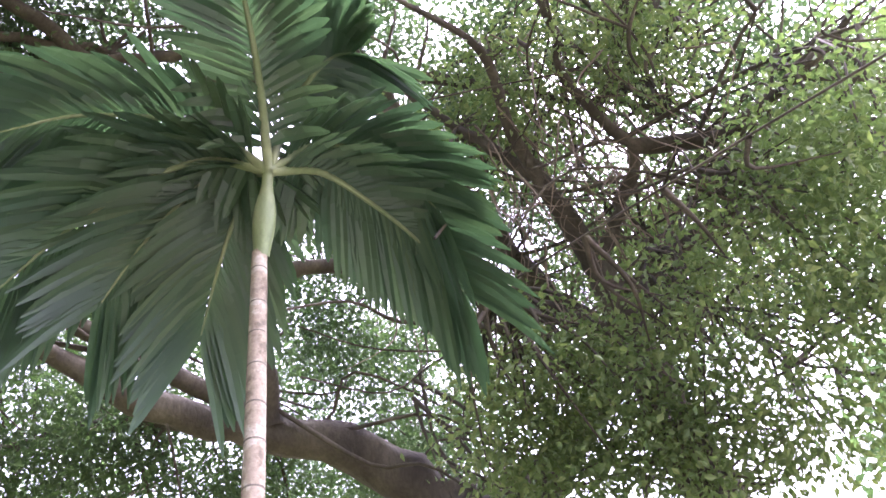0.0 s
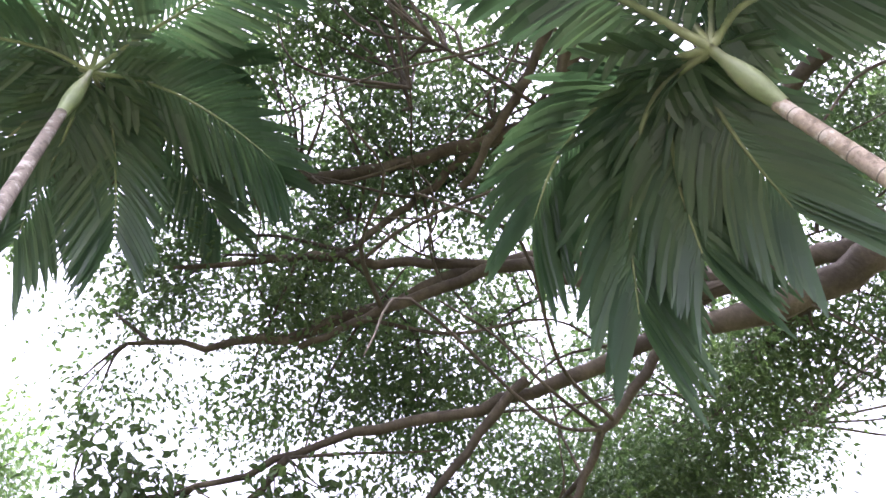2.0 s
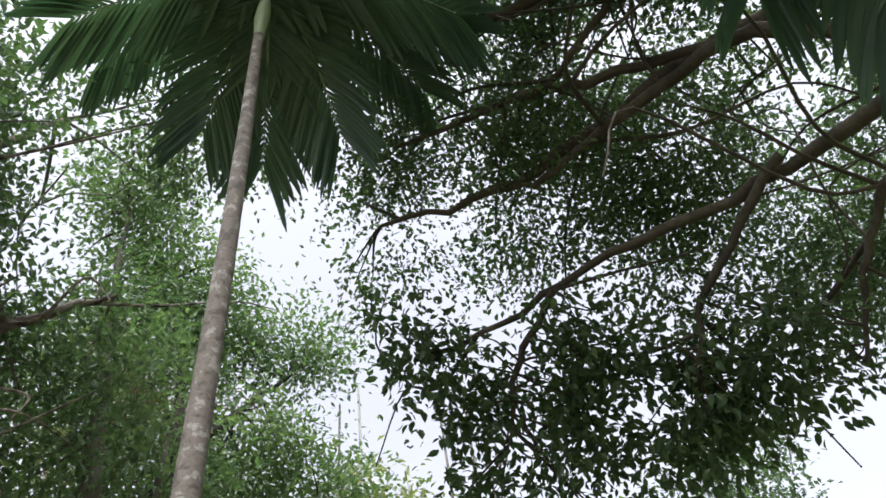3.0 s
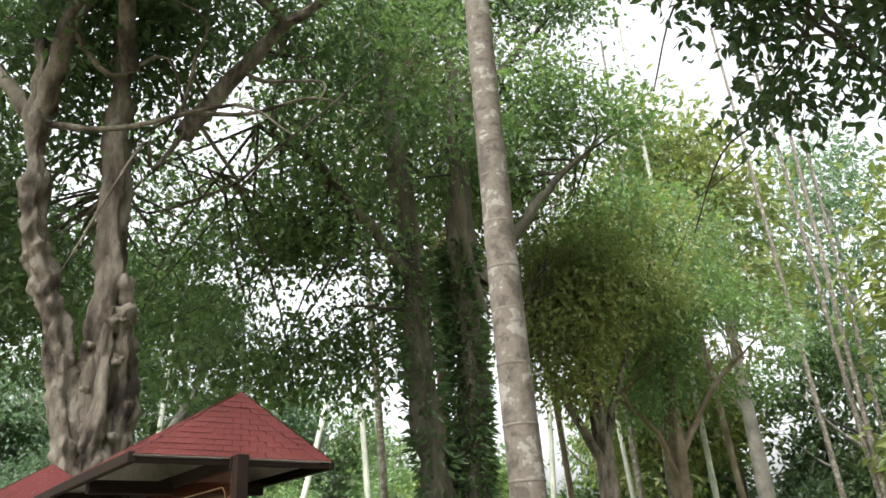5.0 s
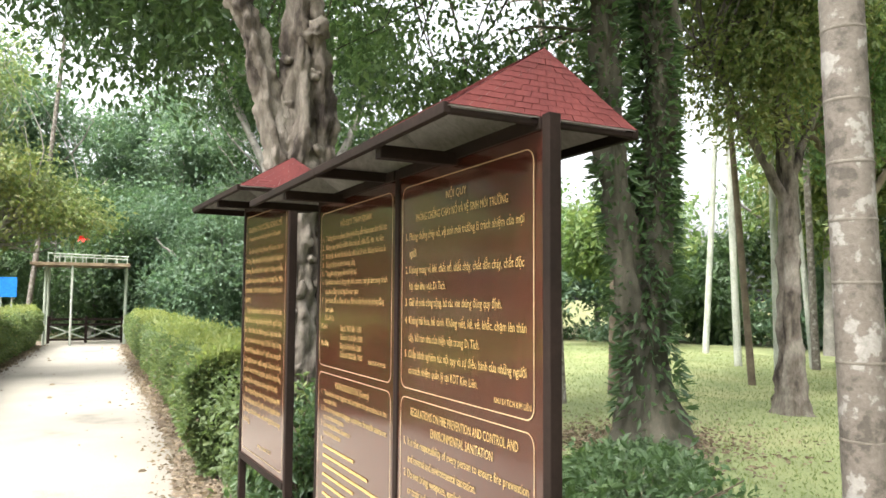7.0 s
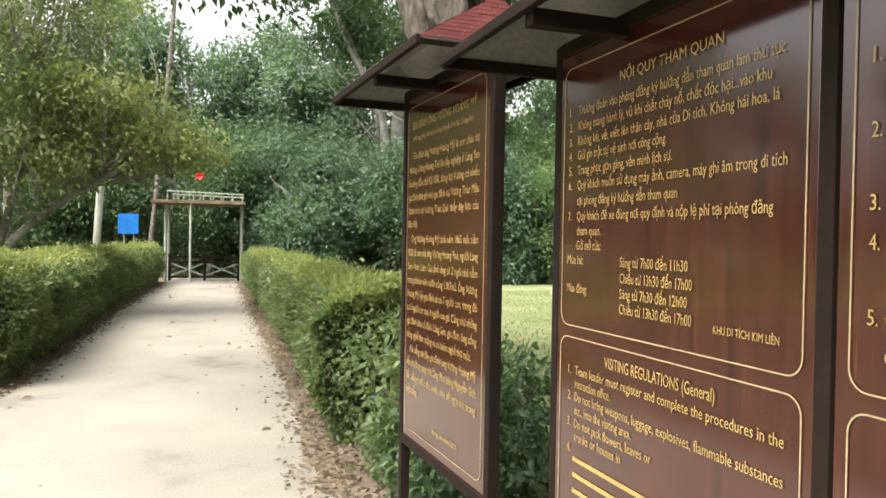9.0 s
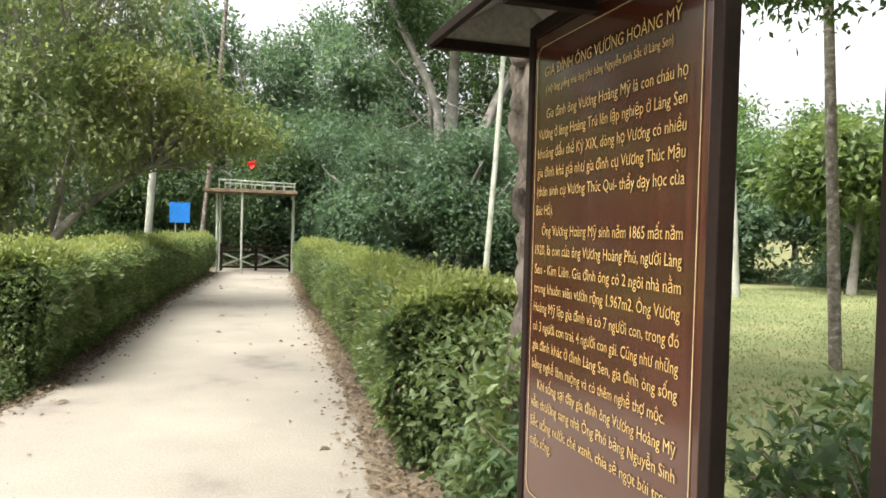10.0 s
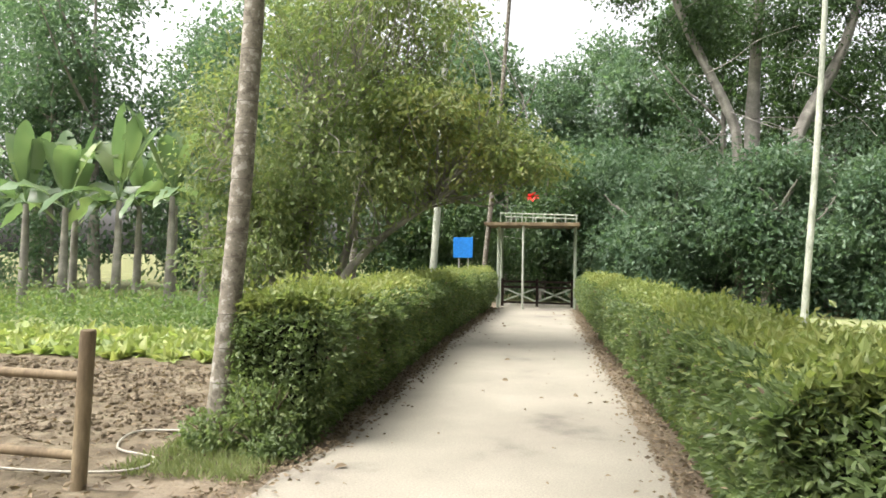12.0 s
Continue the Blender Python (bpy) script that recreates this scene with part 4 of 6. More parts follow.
BANYAN_BLOBS = [
    (3.1, 2.4, 9.7, 1.6, 1.5, 0.8), (3.1, 0.7, 9.9, 1.7, 1.5, 0.8), (2.0, -1.0, 10.0, 1.7, 1.6, 0.8), (4.9, 1.5, 8.95, 1.5, 1.5, 0.8), (6.0, 0.7, 8.1, 1.4, 1.5, 0.8), (5.6, -1.7, 8.0, 1.5, 1.5, 0.8),
    (3.95, -3.9, 7.9, 1.5, 1.5, 0.9), (1.35, -4.9, 8.15, 1.5, 1.5, 0.9), (1.5, -3.35, 9.2, 1.6, 1.5, 0.8), (4.1, -5.3, 6.6, 1.4, 1.2, 1.0), (4.4, 3.9, 7.8, 0.8, 0.7, 0.6), (5.3, 2.6, 7.7, 0.9, 0.9, 0.5),
    (5.56, 0.72, 7.5, 1.1, 1.1, 0.6), (6.5, 1.3, 6.7, 1.0, 1.0, 0.6), (6.6, -0.4, 6.4, 1.2, 1.1, 0.7), (6.4, -1.6, 6.3, 1.2, 1.2, 0.8), (3.75, 2.45, 8.8, 1.1, 1.1, 0.6), (3.6, 0.4, 9.0, 1.2, 1.2, 0.6),
    (7.1, -0.9, 5.5, 1.0, 1.0, 0.6), (2.5, 4.6, 8.4, 1.1, 0.9, 0.6), (0.2, -1.6, 9.9, 1.8, 1.6, 0.8), (-1.6, -5.0, 8.0, 1.6, 1.6, 1.2), (0.4, -6.6, 7.6, 2.0, 1.6, 1.3), (8.4, -1.6, 8.0, 2.2, 2.4, 1.2), (5.5, -6.5, 8.4, 2.6, 2.2, 1.6),
    (4.5, 3.0, 7.5, 0.8, 0.8, 0.45), (4.0, 2.2, 7.9, 0.8, 0.8, 0.4), (4.95, 2.1, 7.4, 0.8, 0.8, 0.45), (4.1, 3.3, 8.2, 0.8, 0.8, 0.45), (4.2, 0.0, 8.7, 0.9, 0.9, 0.45), (4.95, -3.2, 6.2, 0.9, 0.9, 0.6), (5.3, -2.3, 6.5, 0.9, 0.8, 0.5), (2.9, -0.2, 9.4, 1.3, 1.2, 0.6), (2.2, 1.0, 9.8, 1.2, 1.2, 0.6),
    (0.6, 1.2, 10.6, 1.5, 1.8, 0.7), (0.2, -3.4, 8.4, 1.3, 1.2, 0.8), (-1.0, -3.4, 8.9, 1.5, 1.5, 0.9)]
banyan = tree("banyan", "huge dark spreading tree arching over the path", [[(2.7, -4.8, -0.1, 0.75), (2.75, -4.6, 1.2, 0.5), (2.8, -4.3, 3.0, 0.4), (2.9, -4.0, 4.6, 0.34), (3.05, -3.7, 5.1, 0.25)]],
     banyan_limbs, BANYAN_BLOBS,
     14500, 15, BARK_DARK, LEAF_DEEP, spread=0.21, length=0.076, width=0.042, twigs=420, gap=-0.02, freq=1.0, gnarl=0.06, per_stem=14, boughs=70, bough_r=0.026, seed=11, sides=20, rough=0.07, lobes=4)
low, lowout = crown_points([(4.33, 3.55, 6.13, 0.5, 0.5, 0.4), (4.92, 3.45, 5.5, 0.5, 0.5, 0.4), (5.14, 2.73, 5.7, 0.7, 0.6, 0.5), (5.34, 2.05, 5.7, 0.7, 0.7, 0.5), (5.57, 2.62, 5.1, 0.7, 0.6, 0.5),
                            (5.82, 1.8, 5.0, 0.7, 0.6, 0.5), (5.25, 3.5, 5.0, 0.5, 0.5, 0.4), (6.0, 2.4, 4.4, 0.5, 0.5, 0.4), (5.7, 1.0, 5.3, 0.7, 0.7, 0.6)], 650, np.random.default_rng(61), -0.05, 1.6)
attach("low_foliage", crown_mesh("low_foliage", low, lowout, 10, 0.14, 0.11, 0.055, LEAF_DEEP, np.random.default_rng(62), 0.5, True), banyan, "larger dark drooping leaves")
lines = [smooth_line(q, 6) for q in banyan_limbs[8:11]]
v, f = twig_parts(low, lines, np.random.default_rng(63), 90, 0.012)
attach("low_branchwork", mesh_np("low_branchwork", v, f, BARK_DARK, True), banyan, kind="stuff")
tree("fig_tree", "leafy fig tree with hanging brown roots", [[(1.3, -5.2, -0.1, 0.3), (1.25, -4.9, 2.5, 0.22), (1.15, -4.2, 4.8, 0.17), (0.97, -3.5, 6.0, 0.1), (0.92, -2.95, 6.56, 0.065), (0.86, -2.5, 6.87, 0.045), (0.67, -1.97, 7.2, 0.035), (0.93, -1.29, 7.45, 0.02)]],
     [[(0.97, -3.5, 6.0, 0.07), (0.5, -3.35, 6.3, 0.055), (0.2, -3.1, 6.5, 0.05), (0.28, -2.58, 6.87, 0.04), (0.1, -1.96, 7.21, 0.03), (0.3, -1.2, 7.6, 0.02)], [(0.2, -3.1, 6.5, 0.07), (-0.44, -3.34, 6.26, 0.06), (-1.14, -3.3, 6.3, 0.05), (-1.6, -3.25, 6.4, 0.02)],
      [(1.0, -3.7, 5.8, 0.08), (0.37, -3.74, 5.92, 0.06), (-0.77, -3.69, 5.9, 0.05), (-1.3, -3.7, 5.8, 0.02)], [(0.9, -2.9, 6.6, 0.06), (1.2, -2.5, 7.2, 0.05), (1.5, -2.0, 7.8, 0.02)], [(1.05, -3.9, 5.5, 0.07), (1.6, -3.2, 6.0, 0.05), (1.9, -2.7, 6.6, 0.02)]],
     [(1.84, -3.0, 4.9, 0.7, 0.5, 0.6), (1.17, -3.2, 4.95, 0.8, 0.5, 0.6), (0.37, -3.3, 5.0, 0.9, 0.5, 0.7), (-0.35, -3.3, 5.0, 0.8, 0.5, 0.8), (1.0, -3.6, 4.4, 0.9, 0.5, 0.6), (0.15, -3.8, 4.25, 0.9, 0.5, 0.6), (-0.9, -3.0, 5.4, 0.7, 0.5, 0.7), (1.76, -3.4, 4.4, 0.7, 0.4, 0.5), (-0.8, -3.9, 4.5, 0.8, 0.6, 0.8), (-1.4, -4.4, 6.4, 1.2, 0.9, 1.0), (0.2, -4.4, 6.6, 1.3, 0.9, 0.8), (-0.2, -2.6, 7.2, 1.1, 0.8, 0.8), (0.9, -2.7, 7.5, 0.8, 0.7, 0.6), (1.5, -4.4, 6.4, 1.0, 0.8, 0.7)],
     2900, 14, BARK_DARK, LEAF_FRESH, spread=0.15, length=0.066, width=0.036, twigs=420, seed=12, gap=-0.15, freq=1.0, boughs=90, bough_r=0.022)
rng = np.random.default_rng(5)
roots = []
for i in range(150):
    x, y, z = rng.normal(0.7, 0.7), rng.normal(-3.0, 0.4), rng.uniform(6.0, 7.6)
    L = rng.uniform(0.5, 1.5)
    line = smooth_line([(x, y, z), (x + rng.normal(0, 0.15), y + rng.normal(0, 0.15), z - L * 0.5), (x + rng.normal(0, 0.4), y + rng.normal(0, 0.3), z - L)], 4)
    roots.append(tube(line, np.linspace(rng.uniform(0.004, 0.014), 0.003, len(line)), 4))
v, f = join_np(roots)
tagged(new("aerial_roots", mesh_np("aerial_roots", v, f, BARK_BROWN, True)), "tangle of thin brown roots hanging from the fig", "roots", kind="stuff")

# gnarled tree behind the boards
gnarled = tree("gnarled_tree", "gnarled pale twin-stemmed tree with knots behind the boards",
     [[(1.25, 7.7, -0.1, 0.3), (1.24, 7.65, 0.4, 0.19), (1.24, 7.65, 1.4, 0.155), (1.22, 7.6, 2.3, 0.17), (1.2, 7.6, 3.0, 0.145), (1.18, 7.6, 4.2, 0.12), (1.06, 7.6, 6.0, 0.1), (0.9, 7.5, 8.5, 0.07)],
      [(1.46, 7.75, -0.05, 0.14), (1.47, 7.7, 1.0, 0.1), (1.44, 7.65, 2.2, 0.1), (1.38, 7.6, 3.2, 0.09), (1.28, 7.55, 4.2, 0.08)],
      [(1.14, 7.55, 1.6, 0.1), (1.05, 7.55, 2.5, 0.11), (0.9, 7.6, 3.4, 0.1), (0.66, 7.6, 4.2, 0.09), (0.5, 7.6, 4.8, 0.085), (0.35, 7.7, 6.5, 0.06)]],
     [[(0.42, 7.7, 5.6, 0.1), (0.55, 7.2, 6.6, 0.09), (1.0, 6.8, 7.6, 0.08), (1.5, 6.8, 8.9, 0.06), (2.0, 6.9, 10.2, 0.03)], [(0.42, 7.7, 5.6, 0.08), (-0.3, 8.0, 6.6, 0.05), (-1.0, 8.2, 7.6, 0.03)], [(1.6, 7.3, 5.6, 0.1), (2.3, 7.0, 6.8, 0.07), (3.2, 6.6, 7.8, 0.03)], [(1.05, 7.1, 6.0, 0.08), (0.6, 6.2, 7.4, 0.05), (0.4, 5.4, 8.6, 0.02)]],
     [(0.2, 8.4, 7.0, 2.0, 1.8, 1.5), (2.4, 7.6, 7.6, 2.2, 1.8, 1.4), (0.8, 7.0, 8.6, 2.0, 1.8, 1.2), (-0.9, 9.4, 5.6, 1.3, 1.4, 1.4), (3.2, 9.6, 5.0, 1.6, 1.4, 1.2), (0.4, 8.9, 4.4, 0.8, 0.8, 0.9), (-0.3, 10.5, 5.5, 1.8, 1.5, 1.6), (1.4, 11.2, 6.4, 2.0, 1.5, 1.6), (0.4, 6.6, 7.6, 1.4, 1.4, 0.9)],
     4600, 12, BARK_PALE_SHADED, LEAF_DEEP, spread=0.24, length=0.11, width=0.055, twigs=160, seed=13, sides=56, rough=0.0, lobes=3, gnarl=0.06, per_stem=22, boughs=30)
rng = np.random.default_rng(8)
BURLS = [(1.24 + 0.17 * math.sin(a), 7.63 - 0.17 * math.cos(a), z, r) for a, z, r in zip(rng.uniform(-1.7, 0.9, 26), rng.uniform(0.5, 3.6, 26), rng.uniform(0.035, 0.075, 26))]
knots = thing("tree_knots", (1.35, 7.45, 0), "knotted burls on the gnarled tree", "burl")
for x, y, z, r in ((1.3, 7.46, 3.8, 0.12), (1.12, 7.5, 2.1, 0.1), (1.16, 7.5, 1.45, 0.07), (1.2, 7.5, 1.0, 0.08), (1.08, 7.52, 1.75, 0.08), (1.1, 7.5, 1.2, 0.06), (1.06, 7.52, 2.45, 0.09), *BURLS):
    bm = bmesh.new()
    bmesh.ops.create_icosphere(bm, subdivisions=3, radius=r, matrix=Matrix.Translation((x, y, z)))
    for q in bm.verts:
        d = (q.co - Vector((x, y, z))).normalized()
        q.co += d * r * (0.9 * noise.noise(q.co * 11) + 0.4 * noise.noise(q.co * 25) - 0.25)
    for fc in bm.faces:
        fc.smooth = True
    part("burl", bm, BARK_PALE_SHADED, knots)
for ob in (gnarled, knots):
    ob.location.x += 0.045

# creeper-clad forked tree on the lawn
forked = tree("forked_tree", "forked dark tree wrapped in creeping ferns on the lawn",
     [[(5.3, 8.5, -0.1, 0.551), (5.27, 8.5, 0.35, 0.342), (5.2, 8.5, 1.0, 0.216), (5.02, 8.5, 1.9, 0.160), (4.8, 8.5, 3.2, 0.136), (4.72, 8.5, 4.4, 0.128), (4.66, 8.5, 5.5, 0.112), (4.3, 8.4, 7.5, 0.072)],
      [(5.27, 8.5, 0.9, 0.208), (5.3, 8.45, 1.9, 0.176), (5.38, 8.45, 3.0, 0.160), (5.4, 8.4, 4.0, 0.144), (5.34, 8.4, 5.4, 0.128), (5.6, 8.4, 7.9, 0.072)]],
     [[(4.7, 8.4, 4.8, 0.09), (3.7, 8.7, 6.2, 0.06), (2.8, 8.9, 6.8, 0.03)], [(5.6, 8.3, 5.0, 0.09), (6.6, 8.0, 6.4, 0.06), (7.4, 7.8, 7.2, 0.03)], [(5.55, 8.3, 4.6, 0.08), (5.2, 8.2, 6.2, 0.06), (5.1, 8.0, 8.0, 0.03)], [(5.6, 8.4, 7.6, 0.09), (5.4, 8.7, 9.4, 0.05), (5.0, 8.8, 11.0, 0.02)], [(4.4, 8.4, 7.0, 0.08), (4.0, 8.4, 9.6, 0.05), (3.7, 8.4, 11.6, 0.02)], [(5.6, 8.4, 7.6, 0.07), (6.6, 8.1, 9.0, 0.04), (7.4, 7.9, 10.0, 0.02)]],
     [(3.6, 9.6, 5.6, 1.9, 1.6, 1.3), (5.2, 8.8, 7.6, 2.6, 2.0, 1.6), (2.6, 10.2, 4.5, 1.6, 1.3, 1.0), (4.7, 10.4, 4.6, 1.3, 1.2, 0.8), (7.2, 8.4, 7.2, 1.8, 1.6, 1.4), (5.3, 8.9, 10.4, 1.8, 1.3, 1.0), (3.9, 8.4, 11.5, 1.1, 0.9, 0.7), (7.3, 7.9, 9.9, 1.2, 1.0, 0.8)],
     3700, 13, BARK_MOSSY, LEAF_MID, spread=0.24, length=0.11, width=0.055, twigs=160, seed=14, sides=32, rough=0.0, lobes=4, gnarl=0.05, per_stem=14)
rng = np.random.default_rng(6)
n = 7000
z = 0.3 + 5.2 * rng.uniform(0, 1, n) ** 0.7
stem = rng.integers(0, 2, n)
cx = np.where(stem, np.interp(z, [0, 1.2, 2.3, 3.5, 5.5], [5.3, 5.25, 5.33, 5.4, 5.36]), np.interp(z, [0, 1.2, 2.2, 3.4, 5.5], [5.3, 5.2, 5.0, 4.78, 4.66]))
ang = rng.uniform(0, 2 * np.pi, n)
rad = np.interp(z, [0.3, 1.2, 3.0, 5.5], [0.34, 0.22, 0.16, 0.13]) + rng.uniform(0, 0.06, n)
keep = (stem == 1) | (rng.uniform(size=n) < 0.4)
at = np.stack([cx + rad * np.cos(ang), 8.47 + rad * np.sin(ang), z], 1)[keep]
way = np.stack([np.cos(ang), np.sin(ang), rng.normal(-0.2, 0.5, n)], 1)[keep]
v, f = leaves_np(at, way, 0.15, 0.05, rng)
creeper = tagged(new("creeper", mesh_np("creeper", v, f, LEAF_DEEP)), "dark creeping fern leaves clinging to the forked tree", "creeper", kind="stuff")

dark_lawn_tree = tree("lawn_tree", "dark leafy lawn tree with a pale rooted base", [[(12.0, 10.8, -0.1, 0.36), (12.0, 10.8, 0.4, 0.22), (11.95, 10.8, 1.3, 0.14), (12.0, 10.8, 3.0, 0.15), (12.1, 10.7, 6.0, 0.1)]],
     [[(11.95, 10.8, 2.9, 0.07), (11.4, 10.7, 3.8, 0.05), (10.4, 10.6, 4.4, 0.05)], [(12.0, 10.75, 3.4, 0.08), (12.7, 10.3, 4.6, 0.05), (13.6, 10.0, 5.4, 0.04)]],
     [(11.6, 10.8, 5.6, 2.4, 2.2, 1.6), (10.6, 11.4, 7.4, 2.2, 2.0, 1.4), (13.2, 10.2, 5.8, 1.8, 1.6, 1.4), (12.6, 11.2, 8.0, 2.2, 2.0, 1.4), (10.0, 10.4, 4.2, 1.0, 0.9, 0.7)],
     3000, 12, BARK_BROWN, LEAF_MID, spread=0.24, length=0.12, width=0.06, twigs=90, seed=15, sides=24, rough=0.0, gnarl=0.05, per_stem=12)
fluted_lawn_tree = tree("lawn_tree", "slender lawn tree with fluted pale trunk", [[(8.75, 9.6, -0.1, 0.3), (8.75, 9.6, 0.4, 0.18), (8.85, 9.7, 1.5, 0.13), (9.1, 9.9, 3.0, 0.13), (9.0, 9.9, 5.0, 0.1)]],
     [[(9.1, 9.9, 3.0, 0.09), (8.4, 10.0, 4.2, 0.06), (7.8, 10.2, 5.4, 0.03)], [(9.1, 9.9, 3.4, 0.08), (9.8, 9.8, 4.8, 0.05), (10.2, 9.6, 5.8, 0.03)]],
     [(9.0, 10.2, 5.6, 1.8, 1.6, 1.2), (8.0, 10.8, 6.8, 1.9, 1.6, 1.2), (9.8, 9.6, 6.6, 1.6, 1.6, 1.3), (8.6, 10.0, 4.2, 0.9, 0.8, 0.5)],
     2300, 12, BARK_PALE_SHADED, LEAF_YELLOW, spread=0.24, length=0.11, width=0.055, twigs=90, seed=16, lobes=5, sides=24, rough=0.0, gnarl=0.04, per_stem=12)

for ob, dx, dy in ((forked, 0.0, -0.35), (creeper, 0.0, -0.35), (dark_lawn_tree, 0.0, -0.25), (fluted_lawn_tree, -0.03, -0.3)):
    ob.location += Vector((dx, dy, 0))
tree("lawn_tree", "tall thin tree with sparse yellowing leaves", [[(7.6, 11.9, -0.1, 0.16), (7.6, 11.9, 3.0, 0.1), (7.4, 11.7, 7.0, 0.08), (7.2, 11.5, 11.5, 0.03)]],
     [[(7.5, 11.8, 5.0, 0.06), (8.4, 12.0, 7.4, 0.04), (9.2, 12.2, 9.4, 0.02)], [(7.45, 11.75, 6.0, 0.06), (6.4, 11.0, 8.4, 0.04), (5.8, 10.8, 10.4, 0.02)], [(7.4, 11.7, 7.0, 0.05), (7.9, 10.8, 9.0, 0.035), (8.2, 10.2, 10.8, 0.015)]],
     [(7.4, 11.6, 9.0, 2.6, 2.0, 1.8), (6.2, 11.0, 10.4, 1.8, 1.6, 1.4), (8.8, 11.8, 9.2, 1.8, 1.6, 1.6), (7.2, 11.2, 11.6, 1.8, 1.6, 1.2), (8.4, 12.4, 6.8, 1.4, 1.3, 1.0)],
     1500, 11, BARK_BROWN, LEAF_AUTUMN, spread=0.26, length=0.1, width=0.05, twigs=260, seed=18, gap=-0.02, boughs=50)

# ---- the wood around the lawn and beyond the gate ----
def wood_tree(x, y, h, r, leaf, seed, low=1.5, count=1500, label="leafy tree in the wood around the lawn", length=0.22, bark=BARK_GREY, per=11):
    rng = np.random.default_rng(seed)
    blobs = []
    for k in range(7):
        a, q = rng.uniform(0, 6.28), rng.uniform(0.0, 0.75)
        z = low + (h - low) * (k + 0.6) / 7.2
        s = r * (1 - 0.35 * abs(k - 2.5) / 3.5)
        blobs.append((x + math.cos(a) * q * r * 0.6, y + math.sin(a) * q * r * 0.6, z, s * rng.uniform(0.6, 0.9), s * rng.uniform(0.6, 0.9), (h - low) / 6))
    lean = rng.normal(0, 0.4, 2)
    stem = [(x, y, -0.1, 0.1 + 0.012 * h), (x + lean[0] * 0.3, y + lean[1] * 0.3, h * 0.3, 0.06 + 0.008 * h), (x + lean[0], y + lean[1], h * 0.8, 0.05)]
    limbs = []
    for k in range(3):
        a = rng.uniform(0, 6.28)
        limbs.append([(x + lean[0] * 0.4, y + lean[1] * 0.4, h * (0.35 + 0.1 * k), 0.08), (x + 0.5 * r * math.cos(a), y + 0.5 * r * math.sin(a), h * (0.5 + 0.1 * k), 0.05), (x + 0.8 * r * math.cos(a), y + 0.8 * r * math.sin(a), h * (0.62 + 0.1 * k), 0.02)])
    return tree("wood_tree", label, [stem], limbs, blobs, count, per, bark, leaf, spread=0.33, length=length, width=length * 0.5, twigs=40, seed=seed, sides=8, lobes=0, group="wood", gap=-0.1, freq=0.45)


WOOD = [(2.6, 30.6, 5.2, 2.3, LEAF_BLUE_HAZE, 0.2), (5.6, 29.4, 4.8, 2.3, LEAF_BLUE_HAZE, 0.2), (8.6, 28.6, 4.4, 2.2, LEAF_BLUE_HAZE, 0.2), (11.5, 28.0, 4.2, 2.2, LEAF_MID, 0.2), (-1.4, 33.5, 5.5, 2.6, LEAF_DEEP, 0.1), (-5.0, 32.0, 5.0, 2.4, LEAF_DEEP, 0.1), (4.5, 33.5, 6.2, 3.2, LEAF_BLUE_HAZE, 0.3), (0.8, 33.6, 5.6, 3.0, LEAF_BLUE_HAZE, 0.3), (-3.2, 38, 7.0, 3.2, LEAF_DEEP, 0.6), (8.5, 33, 6.0, 3.2, LEAF_BLUE_HAZE, 0.3), (12.5, 31, 6.5, 3.4, LEAF_MID, 0.4),
        (16, 28.5, 5.2, 3.0, LEAF_MID, 0.3), (19.5, 25, 5.6, 3.2, LEAF_MID, 0.3), (21.5, 21, 7, 3.2, LEAF_FRESH, 0.4), (23, 17, 8, 3.4, LEAF_MID, 0.3), (24, 12.5, 8, 3.4, LEAF_DEEP, 0.3), (24.5, 8, 8, 3.6, LEAF_MID, 0.3), (24, 3, 9, 3.8, LEAF_DEEP, 0.4),
        (14.0, 27.6, 3.6, 2.4, LEAF_BLUE_HAZE, 0.1), (18.0, 26.4, 3.8, 2.6, LEAF_BLUE_HAZE, 0.1), (20.6, 22.8, 4.0, 2.6, LEAF_DEEP, 0.1), (22.2, 19.0, 4.2, 2.6, LEAF_BLUE_HAZE, 0.1), (23.4, 14.8, 4.2, 2.6, LEAF_BLUE_HAZE, 0.1), (23.8, 10.2, 4.2, 2.6, LEAF_MID, 0.1), (24.0, 5.6, 4.2, 2.6, LEAF_BLUE_HAZE, 0.1),
        (-7.5, 33, 6.5, 3.0, LEAF_DEEP, 0.4), (-12, 36, 9, 3.6, LEAF_BLUE_HAZE, 0.4), (-17, 36, 9.5, 3.8, LEAF_BLUE_HAZE, 0.4), (-22.5, 33.5, 10, 4.0, LEAF_BLUE_HAZE, 0.3), (-27, 29, 10, 4.0, LEAF_DEEP, 0.3), (-30, 23, 10, 4.0, LEAF_DEEP, 0.3)]
for i, (x, y, h, r, leaf, low) in enumerate(WOOD):
    wood_tree(x, y, h, r, leaf, 40 + i, low, 1700 if i < 11 else 800, length=0.19 if i < 11 else 0.26)
